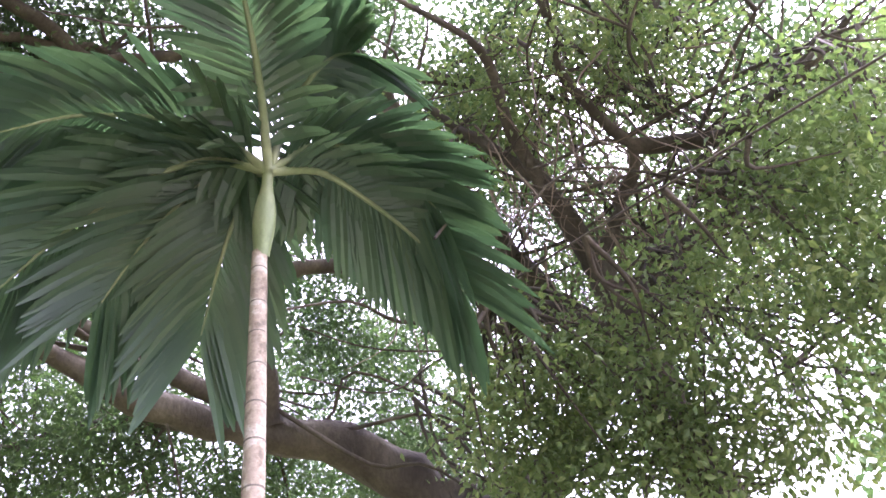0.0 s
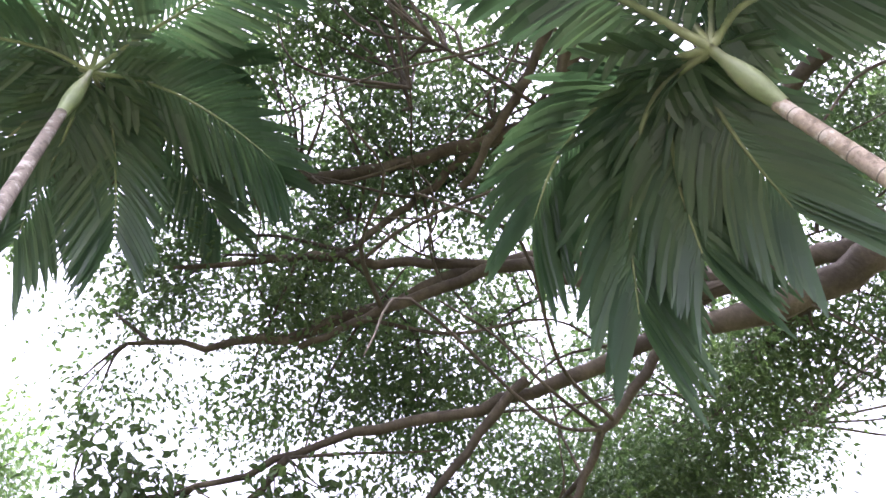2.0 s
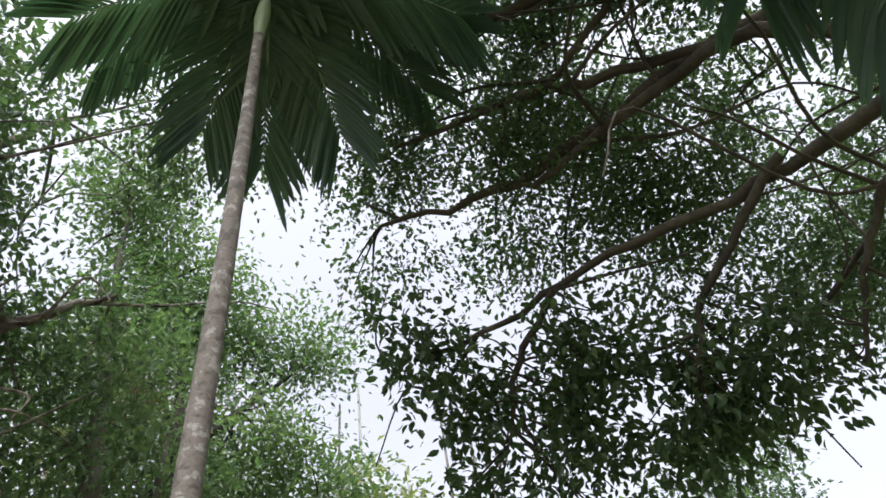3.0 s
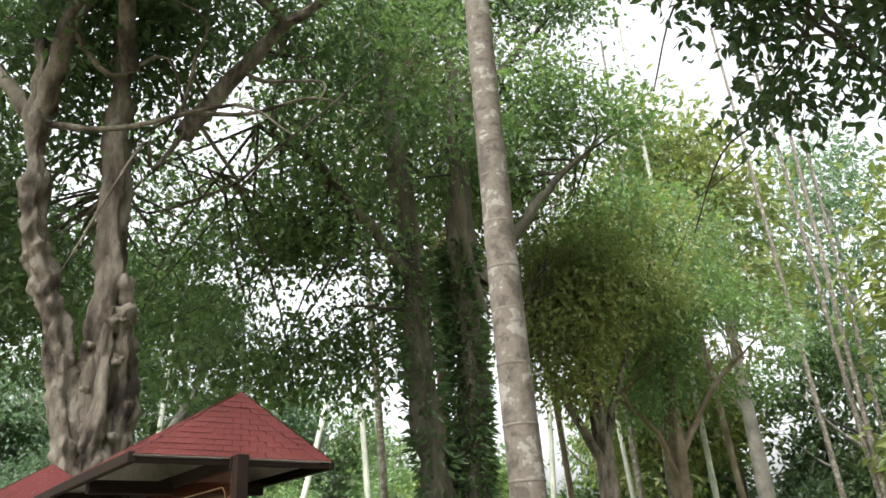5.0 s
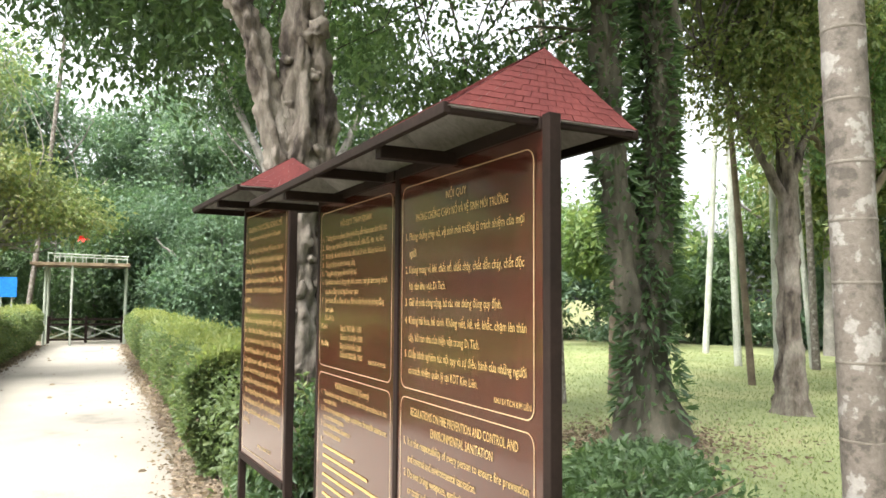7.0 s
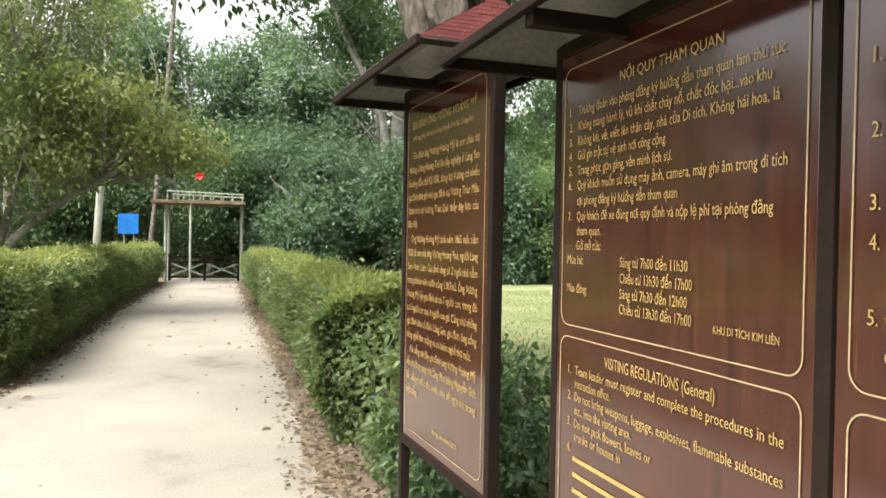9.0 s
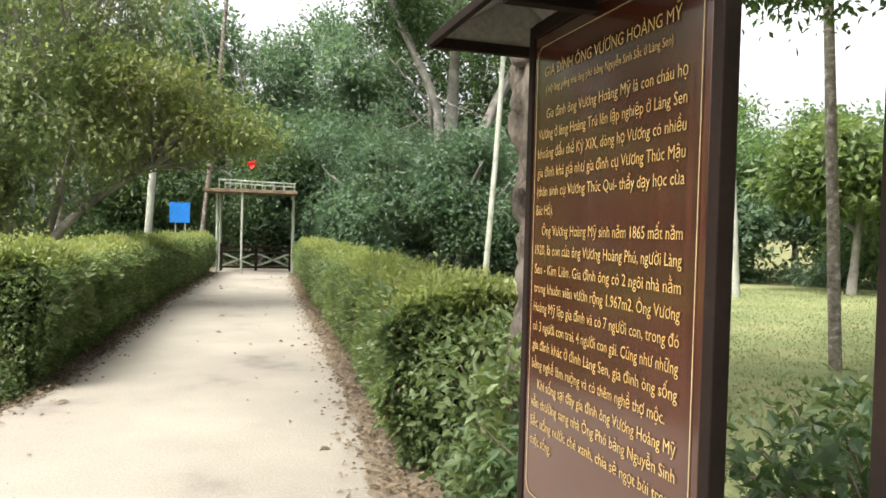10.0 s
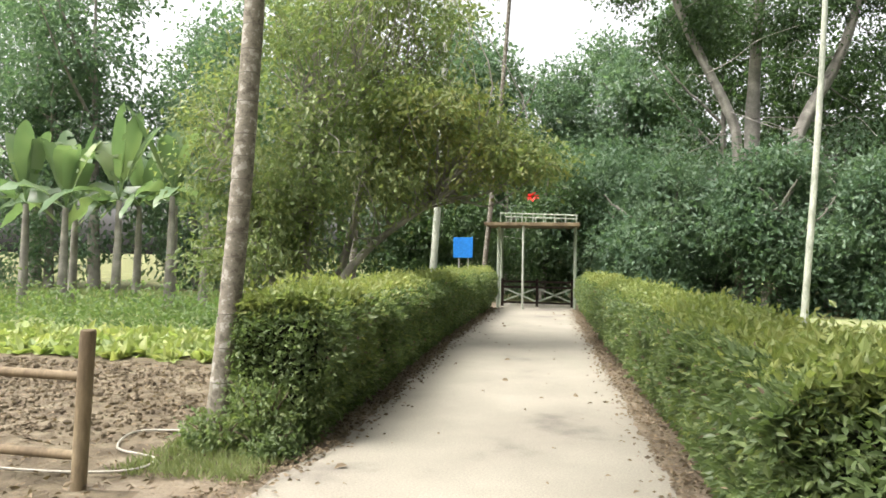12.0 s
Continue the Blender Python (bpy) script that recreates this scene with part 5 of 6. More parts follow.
TALL = [(4.6, 44, 15, 4.2, LEAF_BLUE_HAZE), (-6.5, 43, 14, 4.4, LEAF_BLUE_HAZE), (1.2, 46, 13, 4.2, LEAF_BLUE_HAZE), (-20, 33, 15, 5.0, LEAF_BLUE_HAZE), (-4.2, 39.5, 11.5, 3.8, LEAF_BLUE_HAZE), (13.0, 33.5, 9, 3.4, LEAF_BLUE_HAZE), (2.2, 42, 11, 4.0, LEAF_BLUE_HAZE), (10, 37, 10, 3.6, LEAF_DEEP), (-5.5, 42, 9, 3.6, LEAF_BLUE_HAZE), (-21, 45, 15, 5, LEAF_BLUE_HAZE), (18, 33, 8.5, 4.0, LEAF_MID), (6.5, 40, 14, 4.5, LEAF_DEEP), (-1.5, 47, 12, 4.5, LEAF_BLUE_HAZE), (14.5, 38, 9, 4.0, LEAF_MID), (-9, 46, 11, 4.5, LEAF_MID), (22, 33, 7, 4.0, LEAF_MID), (27, 24, 17, 5, LEAF_BLUE_HAZE), (28, 14, 18, 5, LEAF_BLUE_HAZE), (29, 5, 18, 5, LEAF_DEEP),
        (17.5, 12.5, 14, 3.5, LEAF_YELLOW), (19, 17, 11, 3.2, LEAF_YELLOW), (15.5, 22, 5, 2.4, LEAF_FRESH), (17, 6.5, 9.5, 3.6, LEAF_YELLOW), (-16, 40, 16, 5, LEAF_BLUE_HAZE), (-26, 37, 17, 5.5, LEAF_BLUE_HAZE), (-10.5, 37, 14, 4.5, LEAF_MID), (20, -4, 11, 4.5, LEAF_DEEP), (11, -12, 10, 4.5, LEAF_DEEP), (-3, -14, 10, 4.5, LEAF_DEEP)]
for i, (x, y, h, r, leaf) in enumerate(TALL):
    wood_tree(x, y, h, r, leaf, 80 + i, 6.5 if y < 16 and h > 11 else 2.6 if h < 10 else 3.2, 800 if y < 16 and h > 11 else 1100, "tall leafy tree rising behind the garden", 0.28)

tree("tall_tree", "tall dark tree with leaning pale limbs behind the hedge", [[(6.68, 31, -0.1, 0.3), (6.68, 31, 4.33, 0.24), (7.28, 31, 6.34, 0.2), (8.47, 31, 8.86, 0.16), (9.67, 31.3, 13.5, 0.08)],
      [(5.43, 31.2, -0.1, 0.24), (5.13, 31, 5.0, 0.17), (4.83, 31, 6.59, 0.15), (3.21, 31, 10.04, 0.12), (2.41, 31, 13.5, 0.06)], [(5.88, 32, -0.1, 0.28), (5.78, 32, 6, 0.22), (6.08, 32, 12, 0.12)]],
     [], [(2.71, 31, 11.8, 2.6, 2.2, 1.9), (6.08, 31.5, 12.6, 3.0, 2.4, 2.0), (9.07, 31, 11.4, 2.4, 2.2, 1.8), (3.63, 31.4, 9.4, 1.6, 1.4, 1.3), (6.68, 30.6, 9.4, 1.6, 1.2, 0.9), (9.87, 31, 8.4, 1.4, 1.2, 1.0)],
     3300, 11, BARK_GREY, LEAF_DEEP, spread=0.3, length=0.18, width=0.08, twigs=120, seed=77, boughs=60, bough_r=0.03, gap=-0.05)


# ---- hedges ----
def hedge(name, inner, y0, y1, wide, top, outward, seed, label):
    """A clipped hedge along an inner edge line: near-black core for its inner shade, dark sides and yellow-green top.
    """
    rng = np.random.default_rng(seed)
    ob = thing(name, (x_on(inner, y0) + outward * wide / 2, y0, 0), label, "hedge", "hedges")
    ys = np.arange(y0, y1 + 0.01, 0.25)
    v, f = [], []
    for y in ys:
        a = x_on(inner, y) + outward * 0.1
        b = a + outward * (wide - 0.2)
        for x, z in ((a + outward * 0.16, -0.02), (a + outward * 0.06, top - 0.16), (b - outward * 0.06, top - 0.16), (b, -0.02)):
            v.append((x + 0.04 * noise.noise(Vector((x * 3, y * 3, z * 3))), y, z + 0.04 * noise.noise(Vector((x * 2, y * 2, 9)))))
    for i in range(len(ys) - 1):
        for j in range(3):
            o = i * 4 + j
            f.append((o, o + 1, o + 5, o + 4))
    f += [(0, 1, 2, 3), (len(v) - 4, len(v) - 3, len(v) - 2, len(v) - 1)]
    # Filler sheet: the shade between the leaves is put into its near-black colour.
    attach("shade_core", mesh_np("shade_core", v, f, HEDGE_CORE_SHADE, True), ob)

    def face_leaves(n, where, mat, length, six, nm):
        u = rng.uniform(size=n) ** 1.5 if where != "end" else rng.uniform(size=n)
        y = y0 + (y1 - y0) * u
        e = np.interp(y, [p[1] for p in inner], [p[0] for p in inner])
        w = rng.uniform(size=n)
        depth = rng.exponential(0.05, n) - 0.065 - np.where(rng.uniform(size=n) < 0.08, rng.uniform(0, 0.07, n), 0)
        bulge = np.array([0.1 * noise.noise(Vector((a * 1.4, b * 3, 2))) + 0.05 * noise.noise(Vector((a * 5, b * 7, 4))) for a, b in zip(y, w)])
        if where == "side":
            at = np.stack([e + outward * (depth + bulge), y, 0.03 + (top - 0.03) * w ** 0.85], 1) + np.stack([outward * (0.16 * np.clip((w - 0.78) / 0.22, 0, 1) ** 2 + 0.2 * np.clip(1 - w / 0.35, 0, 1) ** 1.5), np.zeros(n), np.zeros(n)], 1)
            out = np.tile([-outward * 1.0, 0, 0.25], (n, 1))
        elif where == "back":
            at = np.stack([e + outward * (wide - depth), y, 0.1 + (top - 0.1) * w], 1)
            out = np.tile([outward * 1.0, 0, 0.25], (n, 1))
        elif where == "top":
            at = np.stack([e + outward * wide * w, y, top - depth * 1.1 + bulge * 0.9 + 0.03 * np.sin(y * 1.7) - 0.16 * np.clip(np.abs(w - 0.5) * 2 - 0.6, 0, 1) / 0.4 + np.where(rng.uniform(size=n) < 0.06, rng.uniform(0, 0.12, n), 0)], 1)
            out = np.tile([0, 0, 1.0], (n, 1))
        else:
            zz = rng.uniform(size=n)
            at = np.stack([np.full(n, x_on(inner, y0)) + outward * wide * w, y0 + depth + bulge + 0.2 * np.clip(np.abs(w - 0.5) * 2 - 0.6, 0, 1) + 0.2 * np.clip((zz - 0.8) / 0.2, 0, 1) ** 2, 0.03 + (top - 0.03) * zz], 1)
            out = np.tile([0, -1.0, 0.25], (n, 1))
        way = out * 0.7 + rng.normal(size=(n, 3)) * 0.65
        v, f = leaves_np(at, way, length, length * 0.5, rng, six=six)
        attach(nm, mesh_np(nm, v, f, mat), ob)

    L = y1 - y0
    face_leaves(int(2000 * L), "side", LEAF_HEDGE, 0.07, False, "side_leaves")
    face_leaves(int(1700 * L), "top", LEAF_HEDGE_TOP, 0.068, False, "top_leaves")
    face_leaves(int(500 * L), "back", LEAF_HEDGE, 0.06, False, "back_leaves")
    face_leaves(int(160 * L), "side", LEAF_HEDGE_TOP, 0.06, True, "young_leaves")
    face_leaves(int(140 * L), "side", LEAF_DRY, 0.05, False, "dead_leaves")
    face_leaves(4600, "end", LEAF_HEDGE, 0.055, True, "end_leaves")
    return ob


# Almost black, standing in for the shade deep inside the hedges.
HEDGE_CORE_SHADE = surface("hedge_core_shade", [(0.3, (0.012, 0.016, 0.008)), (0.7, (0.035, 0.04, 0.018))], 8.0, 40.0, 0.95)
hedge("hedge", [(x - 0.08, y) for x, y in PATH_LEFT], 10.95, 28.2, 0.85, 1.13, -1, 21, "clipped green hedge with yellow-green top along the path")
hedge("hedge", [(x + 0.18, y) for x, y in PATH_RIGHT], 8.4, 27.9, 0.95, 1.03, 1, 22, "clipped green hedge with yellow-green top along the path")


def shrub(at, r, h, n, leaf, length, label, seed, six=True):
    rng = np.random.default_rng(seed)
    ob = thing("shrub", (at[0], at[1], 0), label, "shrub", "shrubs by the boards")
    st = []
    for k in range(14):
        a = rng.uniform(0, 6.28)
        q = rng.uniform(0.3, 1)
        tip = (at[0] + r[0] * q * math.cos(a), at[1] + r[1] * q * math.sin(a), h * rng.uniform(0.6, 0.95))
        st.append(tube(smooth_line([(at[0] + 0.1 * math.cos(a), at[1] + 0.1 * math.sin(a), -0.02), ((at[0] + tip[0]) / 2, (at[1] + tip[1]) / 2, tip[2] * 0.6), tip], 4), np.linspace(0.014, 0.004, 9), 5))
    v, f = join_np(st)
    attach("stem_tangle", mesh_np("stem_tangle", v, f, BARK_BROWN, True), ob, kind="stuff")
    pts, out = crown_points([(at[0], at[1], h * 0.5, r[0], r[1], h * 0.52), (at[0], at[1], h * 0.3, r[0] * 0.9, r[1] * 0.9, h * 0.32)], n, rng, -0.3, 2.0, 3.0)
    pts[:, 2] = np.maximum(pts[:, 2], 0.04)
    attach("leaves", crown_mesh("leaves", pts, out, 6, 0.06, length, length * 0.48, leaf, rng, 0.1, six), ob)
    return ob


for i, (x, y, rx, ry, h) in enumerate(((1.25, 6.9, 0.55, 0.6, 0.95), (1.2, 8.0, 0.6, 0.7, 1.02), (1.75, 5.6, 0.6, 0.7, 1.02), (1.8, 4.4, 0.6, 0.7, 0.8), (2.2, 6.3, 0.55, 0.65, 0.95), (2.1, 3.7, 0.5, 0.5, 0.5), (2.9, 5.3, 0.75, 0.7, 0.66), (1.1, 7.3, 0.45, 0.5, 1.0), (3.5, 6.2, 0.7, 0.55, 0.4), (4.2, 6.9, 0.6, 0.5, 0.32), (2.7, 4.4, 0.6, 0.5, 0.4))):
    shrub((x, y), (rx, ry), h, 640, LEAF_HEDGE if i % 3 == 1 else LEAF_DEEP, 0.07, "leafy dark green shrub growing behind the notice boards", 60 + i)

for x, y, rx, ry, h in ((-2.72, 10.82, 0.32, 0.3, 0.62), (-3.0, 10.7, 0.35, 0.25, 0.3), (-2.62, 10.62, 0.25, 0.25, 0.22)):
    shrub((x, y), (rx, ry), h, 320, LEAF_HEDGE, 0.055, "low leafy growth spilling from the hedge foot", int(70 + 100 * h))

# ---- gate at the end of the path ----
gate = thing("garden_gate", (-1.6, 30.2, 0), "grey-green pipe gateway with a flat canopy and dark crossed bars", "gate")


def pipe(nm, a, b, r, mat, parent, sides=10):
    line = np.linspace(a, b, 3)
    v, f = tube(line, [r] * 3, sides)
    me = mesh_np(nm, v, f, mat, True)
    return attach(nm, me, parent)


for x in (-2.82, -0.42):
    pipe("post", (x, 30.05, -0.03), (x, 30.05, 2.55), 0.05, GATE_PAINT, gate)
    pipe("post", (x, 31.1, -0.03), (x, 31.1, 2.55), 0.05, GATE_PAINT, gate)
pipe("middle_post", (-2.0, 29.3, -0.02), (-2.0, 29.3, 2.6), 0.035, POLE_PALE, gate)
part("canopy", box(bmesh.new(), (-3.2, 29.2, 2.56), (-0.3, 31.3, 2.66), Matrix(), 0.01), WOOD_POST, gate, "brown flat plank canopy")
for y in (29.25, 31.2):
    pipe("canopy_rail", (-2.72, y, 2.94), (-0.35, y, 2.88), 0.022, GATE_PAINT, gate)
    for k in range(8):
        x = -2.7 + 2.3 * k / 7
        pipe("canopy_baluster", (x, y, 2.66), (x, y, 2.97 - 0.1 * k / 7), 0.018, GATE_PAINT, gate, 6)
fence = thing("gate_leaf", (-1.6, 30.8, 0), "dark wooden field gate with crossed braces", "gate")
for z in (0.12, 0.62, 0.8):
    part("rail", box(bmesh.new(), (-2.8, 30.75, z - 0.035), (-0.45, 30.81, z + 0.035), Matrix(), 0.006), STEEL_DARK, fence)
for x in (-2.75, -1.62, -0.5):
    part("stile", box(bmesh.new(), (x - 0.045, 30.74, -0.02), (x + 0.045, 30.82, 0.9), Matrix(), 0.006), STEEL_DARK, fence)
for x0, x1 in ((-2.75, -1.62), (-0.5, -1.62)):
    for z0, z1 in ((0.15, 0.6), (0.6, 0.15)):
        d = Vector((x1 - x0, 0, z1 - z0))
        part("brace", box(bmesh.new(), (0, -0.02, -0.025), (d.length, 0.02, 0.025), Matrix.Translation((x0, 30.78, z0)) @ pose(0, 0, 0, 0, -math.degrees(math.atan2(d.z, d.x)), 0), 0.004), GATE_PAINT, fence)

for ob in (gate, fence):
    ob.location += Vector((0.25, -1.5, 0))

blue = thing("blue_sign", (-3.13, 24.5, 0), "plain bright blue board on two thin posts", "sign")
part("board", box(bmesh.new(), (-3.39, 24.48, 1.55), (-2.87, 24.51, 2.09), Matrix(), 0.004), BLUE_SIGN, blue)
for x in (-3.24, -2.99):
    pipe("post", (x, 24.54, -0.03), (x, 24.54, 1.8), 0.018, POLE_PALE, blue, 8)

# ---- bush tree, bananas and vegetable garden on the other side ----
bush = tree("bush_tree", "many-stemmed spreading bush tree behind the hedge",
     [[(-4.5, 17.2, -0.05, 0.12), (-4.3, 17.2, 0.8, 0.1), (-3.7, 17.4, 1.7, 0.07), (-2.4, 17.8, 2.7, 0.03)], [(-4.7, 17.3, -0.05, 0.1), (-4.8, 17.3, 1.6, 0.08), (-4.6, 17.4, 4.2, 0.03)], [(-4.9, 17.1, -0.05, 0.1), (-5.5, 17.0, 1.6, 0.07), (-6.2, 17.0, 3.6, 0.03)],
      [(-4.6, 17.5, -0.05, 0.09), (-4.2, 17.8, 1.8, 0.07), (-3.8, 18.2, 4.0, 0.03)], [(-4.8, 17.6, -0.05, 0.08), (-5.1, 18.0, 2.0, 0.06), (-5.4, 18.3, 4.4, 0.02)]],
     [], [(-4.6, 17.5, 3.7, 2.6, 2.0, 1.7), (-2.9, 17.8, 3.6, 1.9, 1.5, 1.2), (-1.6, 18.0, 3.3, 1.2, 1.0, 0.6), (-5.5, 17.0, 3.1, 1.3, 1.4, 1.6), (-5.0, 17.2, 1.9, 1.5, 1.4, 1.0), (-3.9, 17.4, 5.3, 2.0, 1.7, 1.2), (-5.6, 16.8, 1.5, 1.0, 1.0, 0.8), (-3.4, 18.4, 6.4, 1.6, 1.4, 0.8)],
     2800, 12, BARK_GREY, LEAF_BUSH, spread=0.21, length=0.12, width=0.055, twigs=420, seed=31, sides=8, lobes=0, gap=-0.02, freq=0.8)
tips, outw = crown_points([(-1.9, 17.6, 3.2, 1.5, 0.9, 0.5), (-3.0, 17.0, 4.2, 1.6, 0.8, 0.8)], 420, np.random.default_rng(3), -0.1)
attach("young_foliage", crown_mesh("young_foliage", tips, outw, 9, 0.16, 0.12, 0.06, LEAF_YELLOW, np.random.default_rng(4)), bush, "yellow-green young leaves")


def banana(x, y, h, seed):
    rng = np.random.default_rng(seed)
    ob = thing("banana_plant", (x, y, 0), "banana plant with broad torn green leaves", "banana plant", "banana plants")
    stem_h = h * 0.42
    line = smooth_line([(x, y, -0.05, 0.14), (x + 0.05, y, stem_h * 0.5, 0.11), (x + 0.08, y, stem_h, 0.07)], 5)
    v, f = tube(line[:, :3], line[:, 3], 10, 0.03, 0, seed)
    attach("stem", mesh_np("stem", v, f, BARK_GREY, True), ob, "pale grey-brown sheathed stem")
    for k in range(10):
        a = k * 2.4 + rng.uniform(0, 0.6)
        up = rng.uniform(1.6, 5.5) if k < 7 else rng.uniform(0.2, 0.9)
        L = h * rng.uniform(0.32, 0.46)
        d = np.array([math.cos(a), math.sin(a), up])
        d /= np.linalg.norm(d)
        p0 = np.array([x + 0.08, y, stem_h])
        vs, fs = [], []
        sag = rng.uniform(0.08, 0.45)
        turn = rng.uniform(-0.9, 0.9)
        sd = np.cross(d, [0, 0, 1.0])
        sd /= np.linalg.norm(sd)
        sd = sd * math.cos(turn) + np.cross(sd, d) * math.sin(turn)
        N = 16
        for i in range(N + 1):
            s = i / N
            c = p0 + d * L * s - np.array([0, 0, 1.0]) * L * (sag if k < 7 else 0.6) * s ** 2.4
            wd = 0.165 * L ** 0.5 * (0.06 if s < 0.2 else math.sin(math.pi * min(1, (s - 0.2) / 0.8 * 0.93 + 0.07)) ** 0.6)
            lift = np.cross(sd, d) * 0.35 * wd
            j1, j2 = rng.normal(0, 0.16, 2) * wd
            vs += [c - sd * wd + lift + d * j1, c, c + sd * wd + lift + d * j2]
        for i in range(N):
            o = i * 3
            for j in (0, 1):
                if rng.uniform() > 0.08:
                    fs.append((o + j, o + j + 1, o + j + 4, o + j + 3))
        attach("leaf", mesh_np("leaf", np.array(vs), fs, LEAF_BANANA, True), ob)
    return ob


for i, (x, y, h) in enumerate(((-14.4, 22.2, 6.6), (-12.4, 23.2, 7.0), (-16.2, 22.2, 6.6), (-11.2, 23.8, 7.4), (-14.6, 24.4, 6.6), (-11.8, 25, 7.0), (-10.4, 24.2, 6.4), (-15.6, 20.5, 3.4), (-13.2, 25.4, 7.0), (-13.4, 22.4, 6.4))):
    banana(x, y, h, 90 + i)

rng = np.random.default_rng(9)
n = 520
at = np.stack([rng.uniform(-13, -4.2, n), rng.uniform(14.8, 17.8, n), np.zeros(n)], 1)
at = np.repeat(at, 8, 0)
way = rng.normal(size=(len(at), 3)) * [1, 1, 0.3] + [0, 0, 0.75]
v, f = leaves_np(at, way, 0.26, 0.14, rng, six=True)
tagged(new("lettuce_rows", mesh_np("lettuce_rows", v, f, LEAF_LETTUCE)), "rows of pale yellow-green leaf vegetables", "vegetables", kind="stuff")
at = np.stack([rng.uniform(-19, -5.0, 900), rng.uniform(18.0, 22.5, 900), np.zeros(900)], 1)
at = np.repeat(at, 14, 0) + np.abs(rng.normal(size=(900 * 14, 3))) * [0.0, 0.0, 0.32] + rng.normal(size=(900 * 14, 3)) * [0.14, 0.14, 0]
v, f = leaves_np(at, rng.normal(size=(len(at), 3)) + [0, 0, 0.4], 0.13, 0.06, rng)
tagged(new("garden_greens", mesh_np("garden_greens", v, f, LEAF_FRESH)), "low bushy green garden plants", "plants", kind="stuff")
# clods on the tilled bed
n = 2600
ico = bmesh.new()
bmesh.ops.create_icosphere(ico, subdivisions=1, radius=1.0)
iv = np.array([q.co[:] for q in ico.verts])
it = np.array([[q.index for q in fc.verts] for fc in ico.faces])
ico.free()
clods = []
for i in range(n):
    r = 0.01 + 0.03 * rng.uniform() ** 2
    c = np.array([rng.uniform(-9.5, -3.6), rng.uniform(10.8, 14.6), 0.01])
    clods.append((c + iv * r * rng.uniform(0.6, 1.3, (1, 3)) * rng.uniform(0.8, 1.2, (len(iv), 1)), it))
v, f = join_np(clods)
tagged(new("soil_clods", mesh_np("soil_clods", v, f, TILLED)), "lumps of dug brown earth", "soil", kind="stuff")

rail_fence = thing("wooden_fence", (-3.47, 9.6, 0), "low round-pole wooden fence beside the garden", "fence")
for x in (-3.47, -5.3, -7.1):
    pipe("post", (x, 9.61, -0.03), (x + 0.05, 9.61, 1.02), 0.05, WOOD_POST, rail_fence, 14)
    bm = bmesh.new()
    bmesh.ops.create_cone(bm, cap_ends=True, segments=14, radius1=0.05, radius2=0.046, depth=0.012, matrix=Matrix.Translation((x + 0.05, 9.61, 1.024)))
    part("post_top", bm, WOOD_POST, rail_fence)
for z in (0.72, 0.2):
    pipe("rail", (-7.1, 9.66, z + 0.05), (-3.48, 9.63, z), 0.032, WOOD_POST, rail_fence, 12)
hose_line = smooth_line([(-2.95, 11.2, 0.03), (-3.25, 11.1, 0.03), (-3.9, 11.0, 0.025), (-3.75, 10.45, 0.03), (-3.32, 10.25, 0.03), (-3.3, 9.95, 0.03), (-3.75, 9.8, 0.03), (-4.6, 9.8, 0.03), (-6.0, 9.9, 0.03)], 8)
v, f = tube(hose_line, [0.0095] * len(hose_line), 10)
tagged(new("garden_hose", mesh_np("garden_hose", v, f, HOSE, True)), "pale garden hose curling on bare soil", "hose")

# ---- grass, weeds and litter ----
def tufts(name, x0, x1, y0, y1, n, length, mat, label, seed, dens=2.0, width=0.012):
    rng = np.random.default_rng(seed)
    u = rng.uniform(size=n) ** dens
    at = np.stack([rng.uniform(x0, x1, n), y0 + (y1 - y0) * u, np.full(n, -0.01)], 1)
    way = rng.normal(size=(n, 3)) * [0.5, 0.5, 0.1] + [0, 0, 1.0]
    v, f = leaves_np(at, way, length, width, rng, 0.1)
    return tagged(new(name, mesh_np(name, v, f, mat)), label, "grass", kind="stuff")


tufts("lawn_grass", 2.6, 17.0, 3.6, 24.0, 84000, 0.042, GRASS, "short lawn grass", 1, 1.3, 0.014)
tufts("weeds", -3.45, -2.4, 9.9, 11.0, 2600, 0.09, GRASS, "weeds and short grass around the palm foot", 2, 1.0, 0.012)
tufts("garden_grass", -22, -5, 22.5, 32, 30000, 0.12, GRASS, "grass among the banana plants", 3, 1.0, 0.03)


def litter(name, n, where, size_, seed, label):
    rng = np.random.default_rng(seed)
    at = where(n, rng)
    way = rng.normal(size=(n, 3)) * [1, 1, 0.12] + [0, 0, 0.05]
    v, f = leaves_np(at, way, size_, size_ * 0.5, rng, 0.3)
    return tagged(new(name, mesh_np(name, v, f, LEAF_DRY)), label, "leaf litter", kind="stuff")


def on_path(n, rng):
    y = rng.uniform(4, 27, n)
    u = rng.beta(0.7, 0.7, n)
    a, b = np.interp(y, [p[1] for p in PATH_LEFT], [p[0] for p in PATH_LEFT]), np.interp(y, [p[1] for p in PATH_RIGHT], [p[0] for p in PATH_RIGHT])
    return np.stack([a + (b - a) * u, y, np.full(n, 0.012)], 1)


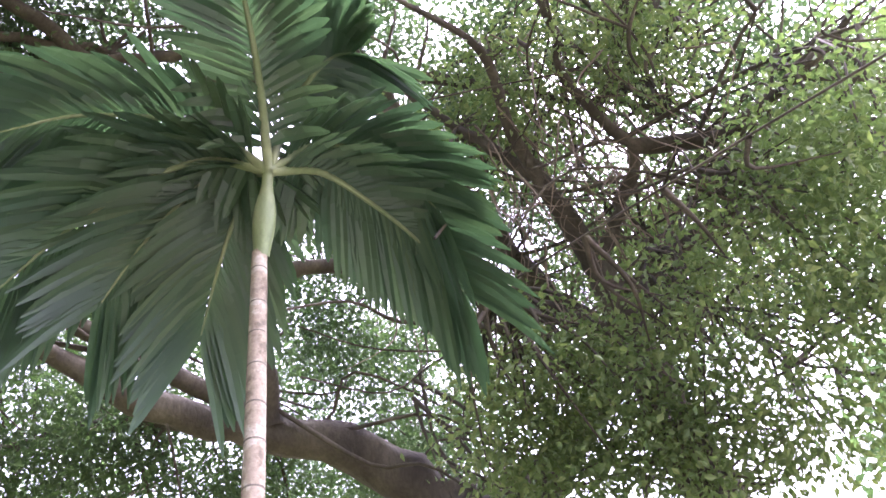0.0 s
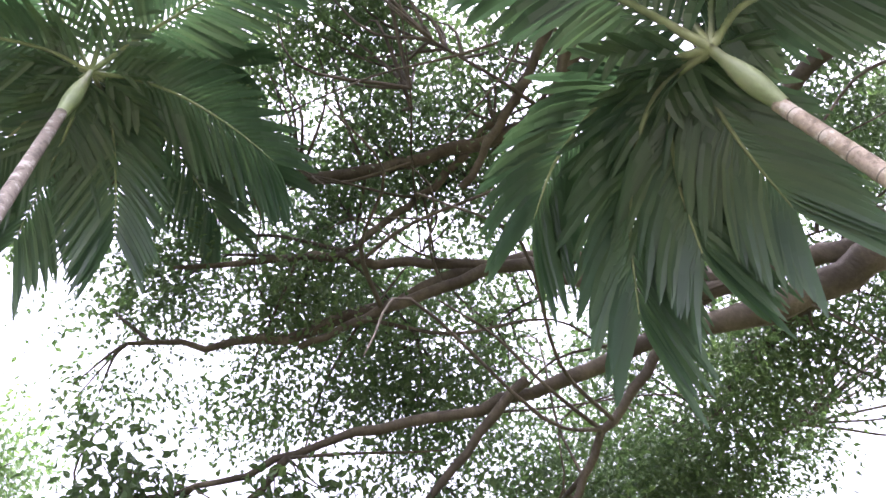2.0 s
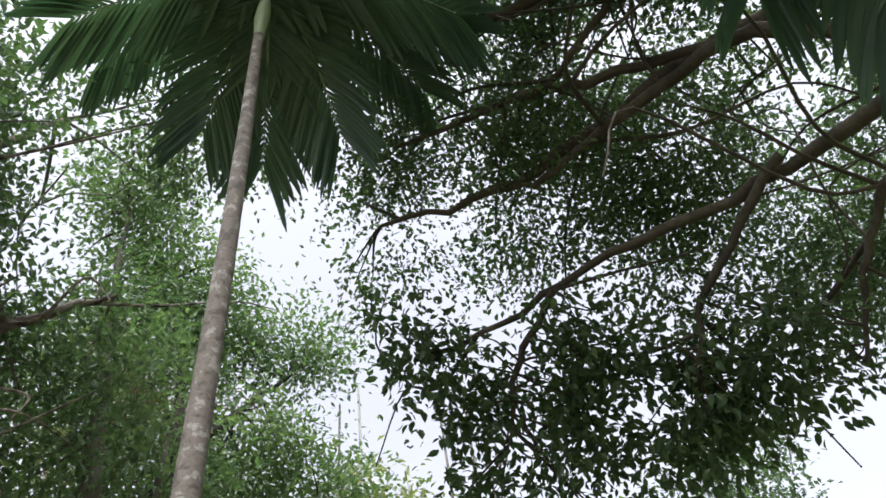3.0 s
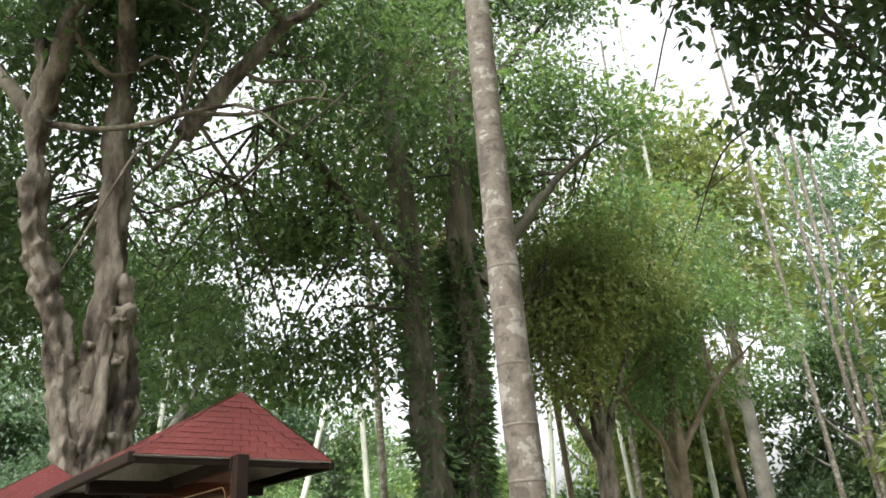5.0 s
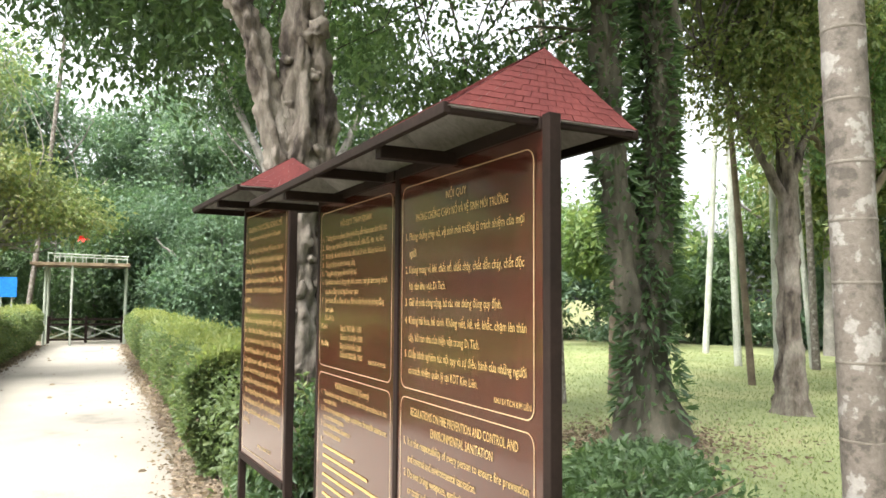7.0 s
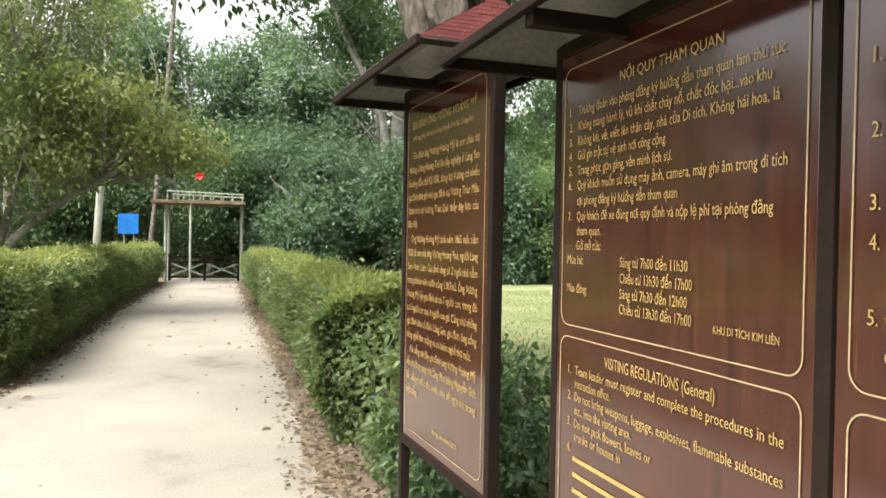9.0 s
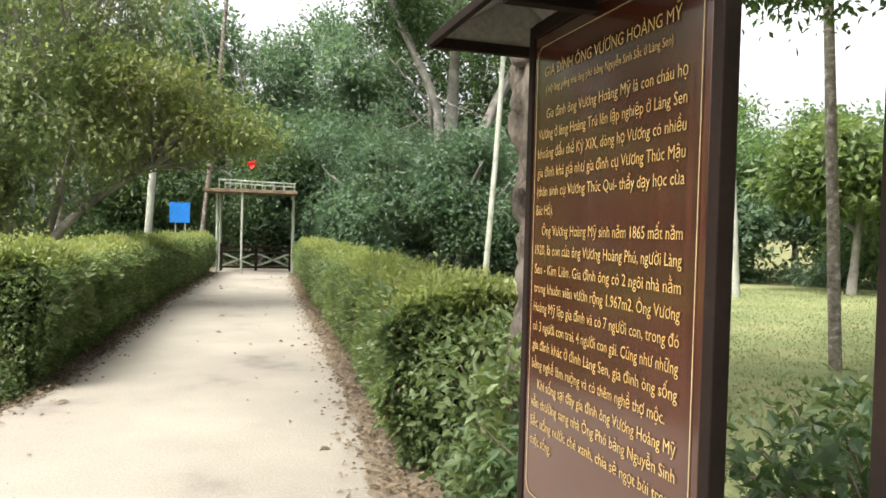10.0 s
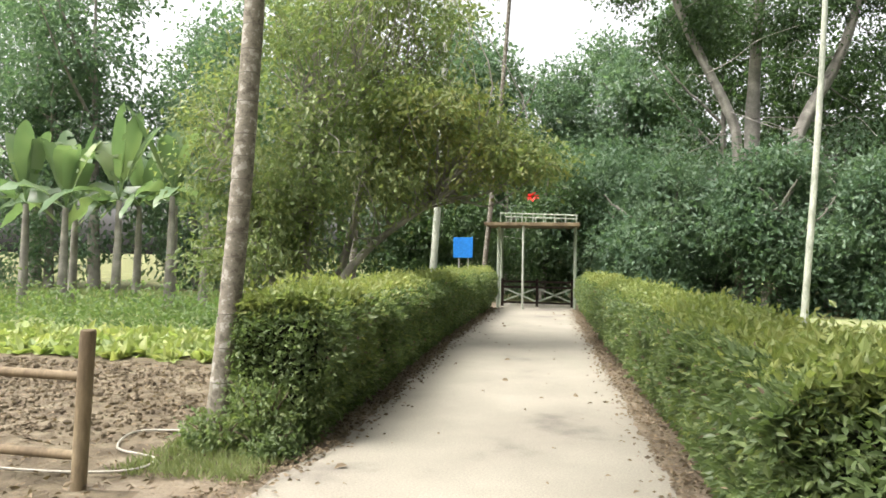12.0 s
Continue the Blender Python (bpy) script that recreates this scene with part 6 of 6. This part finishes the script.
def on_verge(n, rng):
    y = 4 + 24 * rng.uniform(size=n) ** 1.5
    left = rng.uniform(size=n) < 0.5
    a, b = np.interp(y, [p[1] for p in PATH_LEFT], [p[0] for p in PATH_LEFT]), np.interp(y, [p[1] for p in PATH_RIGHT], [p[0] for p in PATH_RIGHT])
    return np.stack([np.where(left, a - rng.normal(0.12, 0.13, n), b + rng.normal(0.16, 0.15, n)), y, np.full(n, 0.008) + rng.uniform(0, 0.02, n)], 1)


LEAF_SHAPES = []
for k in range(5):
    v, f = leaves_np(np.zeros((1, 3)), np.array([[1.0, 0, 0]]), 0.07, 0.036, np.random.default_rng(k), 0.35, six=True)
    LEAF_SHAPES.append(mesh_np("fallen_leaf", v, f, LEAF_DRY))
rng = np.random.default_rng(1)
for k, p in enumerate(on_path(100, rng)):
    ob = new("fallen_leaf", LEAF_SHAPES[k % 5])
    ob.matrix_basis = pose(p[0], p[1], 0.012, rng.uniform(-12, 12), rng.uniform(-8, 8), rng.uniform(0, 360)) @ Matrix.Scale(rng.uniform(0.5, 1.5), 4)
    tagged(ob, "dry brown fallen leaf lying on the path", "leaf", "fallen leaves")
litter("garden_litter", 3500, lambda n, rng: np.stack([rng.uniform(-8, -2.9, n), rng.uniform(9.3, 14.5, n), rng.uniform(0.01, 0.03, n)], 1), 0.06, 5, "dry leaf litter on the garden soil")
def round_tree(n, rng):
    a, q = rng.uniform(0, 6.283, n), 0.4 + rng.exponential(0.55, n)
    return np.stack([5.25 + q * np.cos(a), 8.4 + q * np.sin(a), 0.012 + rng.uniform(0, 0.03, n)], 1)


litter("tree_litter", 2600, round_tree, 0.07, 7, "dry brown leaves heaped round the forked tree")
litter("leaf_litter", 15000, on_verge, 0.05, 2, "dry leaf litter along the foot of the hedges")
flower = thing("red_flower", (-1.55, 29.0, 3.4), "single red blossom above the gate", "flower")
v, f = leaves_np(np.tile([-1.55, 29.0, 3.55], (14, 1)), np.random.default_rng(1).normal(size=(14, 3)), 0.22, 0.16, np.random.default_rng(2), six=True)
attach("petals", mesh_np("petals", v, f, RED_FLOWER), flower)
